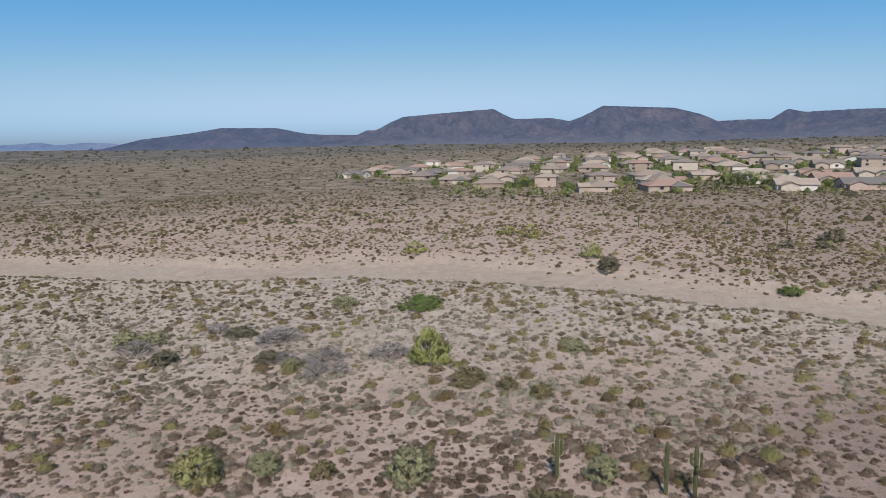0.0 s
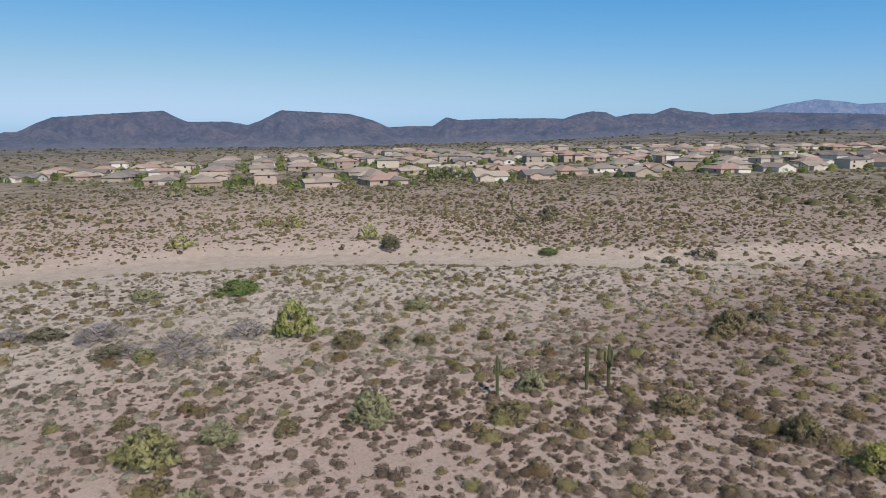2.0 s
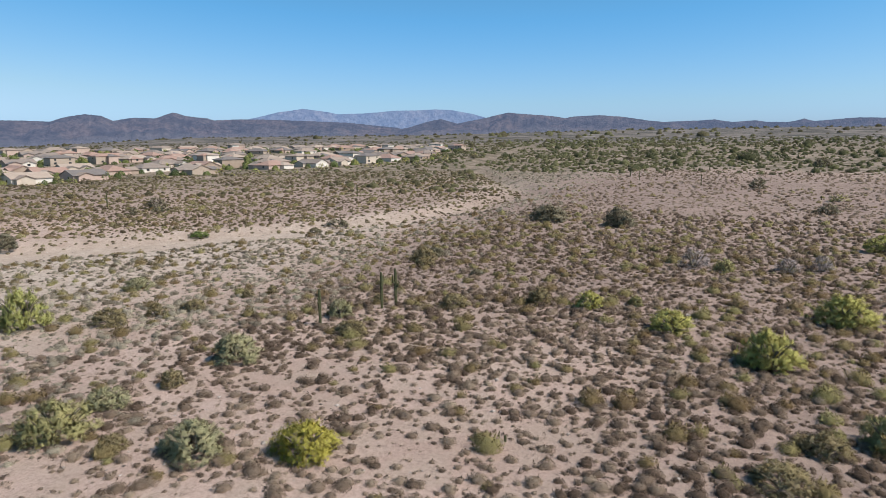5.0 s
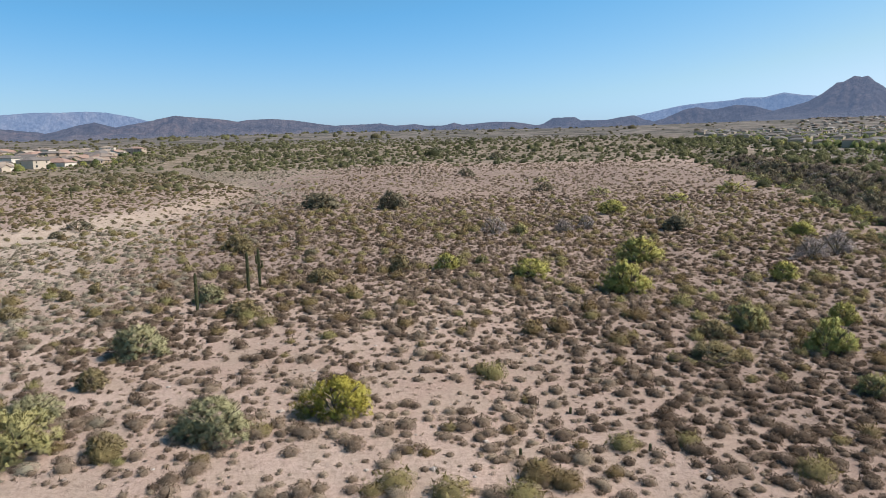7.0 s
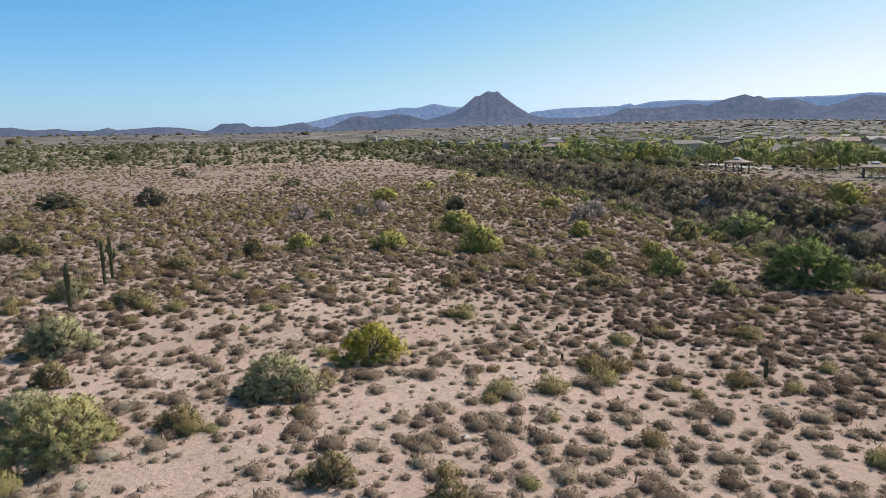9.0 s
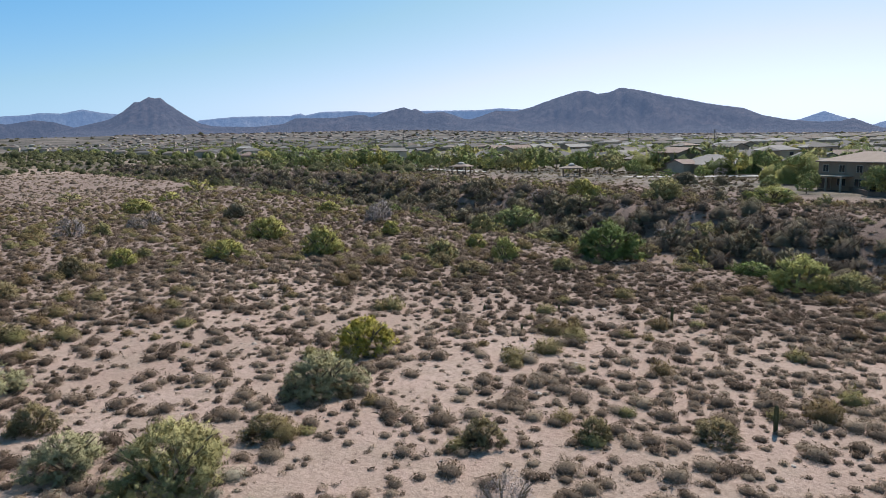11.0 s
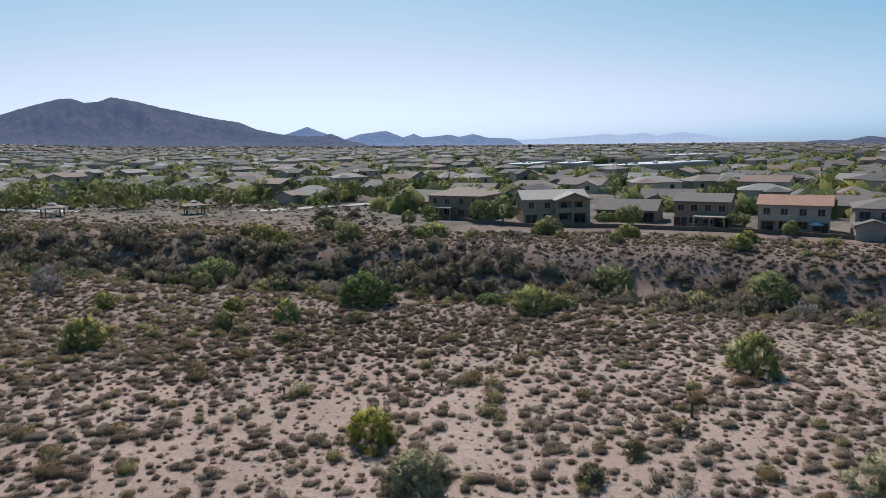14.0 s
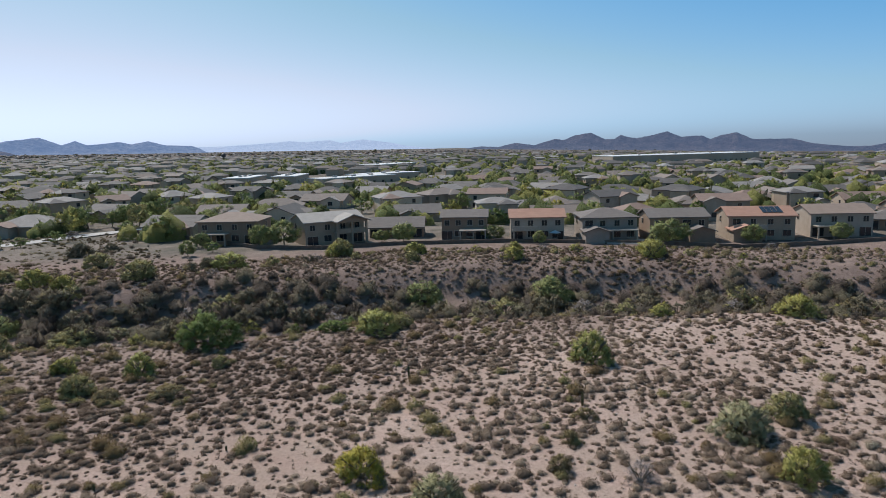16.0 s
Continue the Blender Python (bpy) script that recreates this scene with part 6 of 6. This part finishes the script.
def flat_building(x, y, w, d, h, turn, roof_mat, label):
    root = new("flat_roofed_building")
    root.matrix_basis = Matrix.Translation((x, y, ground_z(x, y))) @ Matrix.Rotation(turn, 4, "Z")
    bm = bmesh.new()
    box(bm, -w / 2, -d / 2, -1, w / 2, d / 2, h)
    part("wall", bm_mesh("wall", bm, M_FARWALL), root)
    bm = bmesh.new()
    box(bm, -w / 2 - 0.3, -d / 2 - 0.3, h, w / 2 + 0.3, d / 2 + 0.3, h + 0.5)
    part("roof", bm_mesh("roof", bm, roof_mat), root)
    for i in range(int(w / 7)):
        for sy in (-1, 1):
            add_window(root, (1.8, 1.4), Matrix.Translation((-w / 2 + 3.5 + 7 * i, sy * (d / 2 + 0.02), 1.0)) @ Matrix.Rotation(0 if sy < 0 else math.pi, 4, "Z"))
    for i in range(3):
        bm = bmesh.new()
        box(bm, -w / 4 + i * w / 4 - 1.2, -1, h + 0.5, -w / 4 + i * w / 4 + 1.2, 1, h + 1.5, 0.05)
        part("roof_unit", bm_mesh("roof_unit", bm, M_PAVING), root)
    tagged(root, label, "building", "large flat-roofed buildings")


for x, y, w, d, turn in ((-140, -428, 42, 16, 0.95), (-170, -425, 40, 16, 0.95), (-187, -366, 56, 15, 0.18), (-222, -390, 50, 18, 0.18), (-340, -590, 60, 30, 0.4)):
    flat_building(x, y, w, d, 5.0, turn, M_WHITE, "long white flat-roofed school building among houses")
flat_building(-690, -505, 190, 55, 9.0, -0.38, M_WHITE, "very long white-roofed warehouse beyond the houses")


def mast(x, y, high, label):
    root = new("utility_pole")
    root.matrix_basis = Matrix.Translation((x, y, ground_z(x, y) - 0.2))
    bm = bmesh.new()
    tube(bm, [(0, 0, 0), (0, 0, high / 2), (0, 0, high)], [0.3, 0.26, 0.2], 8)
    part("pole", bm_mesh("pole", bm, M_POLE), root)
    for z in (high - 0.8, high - 2.4):
        bm = bmesh.new()
        box(bm, -1.6, -0.12, z, 1.6, 0.12, z + 0.25)
        part("crossarm", bm_mesh("crossarm", bm, M_POLE), root)
    tagged(root, label, "utility pole", "utility poles")


for b, far, high in ((-126.1, 760, 15), (-127.6, 750, 15), (-130.7, 735, 15), (-132.2, 730, 16), (-134.8, 720, 15), (-136.7, 715, 16), (-142.9, 620, 13), (-145.4, 600, 20), (-165, 640, 15), (-172, 600, 15), (-203, 640, 15)):
    mast(ORIGIN[0] - math.sin(radians(b)) * far, ORIGIN[1] + math.cos(radians(b)) * far, high, "tall wooden utility pole above the roofs")


def water_tower(b, far):
    x, y = ORIGIN[0] - math.sin(radians(b)) * far, ORIGIN[1] + math.cos(radians(b)) * far
    root = new("water_tower")
    root.matrix_basis = Matrix.Translation((x, y, ground_z(x, y)))
    bm = bmesh.new()
    tube(bm, [(0, 0, -1), (0, 0, 5), (0, 0, 9)], [1.8, 1.5, 1.6], 12)
    part("stem", bm_mesh("stem", bm, M_POLE), root)
    bm = bmesh.new()
    tube(bm, [(0, 0, 8), (0, 0, 9), (0, 0, 13), (0, 0, 13.8)], [2.6, 3.6, 3.6, 1.8], 16)
    part("tank", bm_mesh("tank", bm, M_DARKMETAL), root)
    tagged(root, "dark tank on a stem, a distant water tower", "water tower")


water_tower(-196.4, 1150)


# ---- yards of the row along the arroyo ----
def pool(x, y, w, d, turn):
    """A garden pool: a pale deck with a raised rim round the water."""
    root = new("swimming_pool")
    root.matrix_basis = Matrix.Translation((x, y, ground_z(x, y) + 0.25)) @ Matrix.Rotation(turn, 4, "Z")
    for b in ((-w / 2 - 1.5, -d / 2 - 1.5, w / 2 + 1.5, -d / 2), (-w / 2 - 1.5, d / 2, w / 2 + 1.5, d / 2 + 1.5), (-w / 2 - 1.5, -d / 2, -w / 2, d / 2), (w / 2, -d / 2, w / 2 + 1.5, d / 2)):
        bm = bmesh.new()
        box(bm, b[0], b[1], -0.9, b[2], b[3], 0.1)
        part("deck_slab", bm_mesh("deck_slab", bm, M_PAVING), root)
    bm = bmesh.new()
    box(bm, -w / 2, -d / 2, -0.8, w / 2, d / 2, 0.02)
    part("water", bm_mesh("water", bm, M_WATER), root, "clear pale blue pool water")
    tagged(root, "small blue garden pool with a pale deck", "swimming pool")


M_WATER = Nodes("pool_water", 0.05, 0.5).colour((0.25, 0.55, 0.62)).m
pool(-118.5, -91.0, 9, 4.2, 0.75 + math.pi / 2)


def patio_set(x, y, turn):
    root = new("patio_table")
    root.matrix_basis = Matrix.Translation((x, y, ground_z(x, y))) @ Matrix.Rotation(turn, 4, "Z")
    bm = bmesh.new()
    bmesh.ops.create_cone(bm, cap_ends=True, segments=16, radius1=0.7, radius2=0.7, depth=0.05, matrix=Matrix.Translation((0, 0, 0.74)))
    part("tabletop", bm_mesh("tabletop", bm, M_TRIM), root)
    bm = bmesh.new()
    tube(bm, [(0, 0, 0), (0, 0, 0.72)], [0.06, 0.06], 8)
    part("stand", bm_mesh("stand", bm, M_DARKMETAL), root)
    bm = bmesh.new()
    tube(bm, [(0, 0, 0.76), (0, 0, 2.3)], [0.03, 0.03], 8)
    part("umbrella_pole", bm_mesh("umbrella_pole", bm, M_DARKMETAL), root)
    bm = bmesh.new()
    bmesh.ops.create_cone(bm, cap_ends=True, segments=8, radius1=1.4, radius2=0.05, depth=0.6, matrix=Matrix.Translation((0, 0, 2.35)))
    part("umbrella_canopy", bm_mesh("umbrella_canopy", bm, M_WHITE), root)
    tagged(root, "round patio table under a white umbrella", "patio table")


patio_set(-106.5, -104.5, 0.3)
patio_set(-92.0, -119.0, 0.8)
for ob in [o for o in scene.objects if o.name.startswith("house") and o.parent is None and "solar panels" in o.get("label", "")]:
    for i in range(2):
        for j in range(4):
            bm = bmesh.new()
            slope = math.atan(0.15 * 2)
            m = Matrix.Translation((1.0 + j * 1.15, -3.4 + i * 1.75, 5.6 + 11 * 0.15 * (1 - (3.4 - i * 1.75) / 5.5) + 0.38)) @ Matrix.Rotation(slope, 4, "X")
            bmesh.ops.create_cube(bm, size=1, matrix=m @ Matrix.Diagonal((1.05, 1.65, 0.06, 1)))
            part("solar_panel", bm_mesh("solar_panel", bm, M_GLASS), ob, "dark glass solar panel")
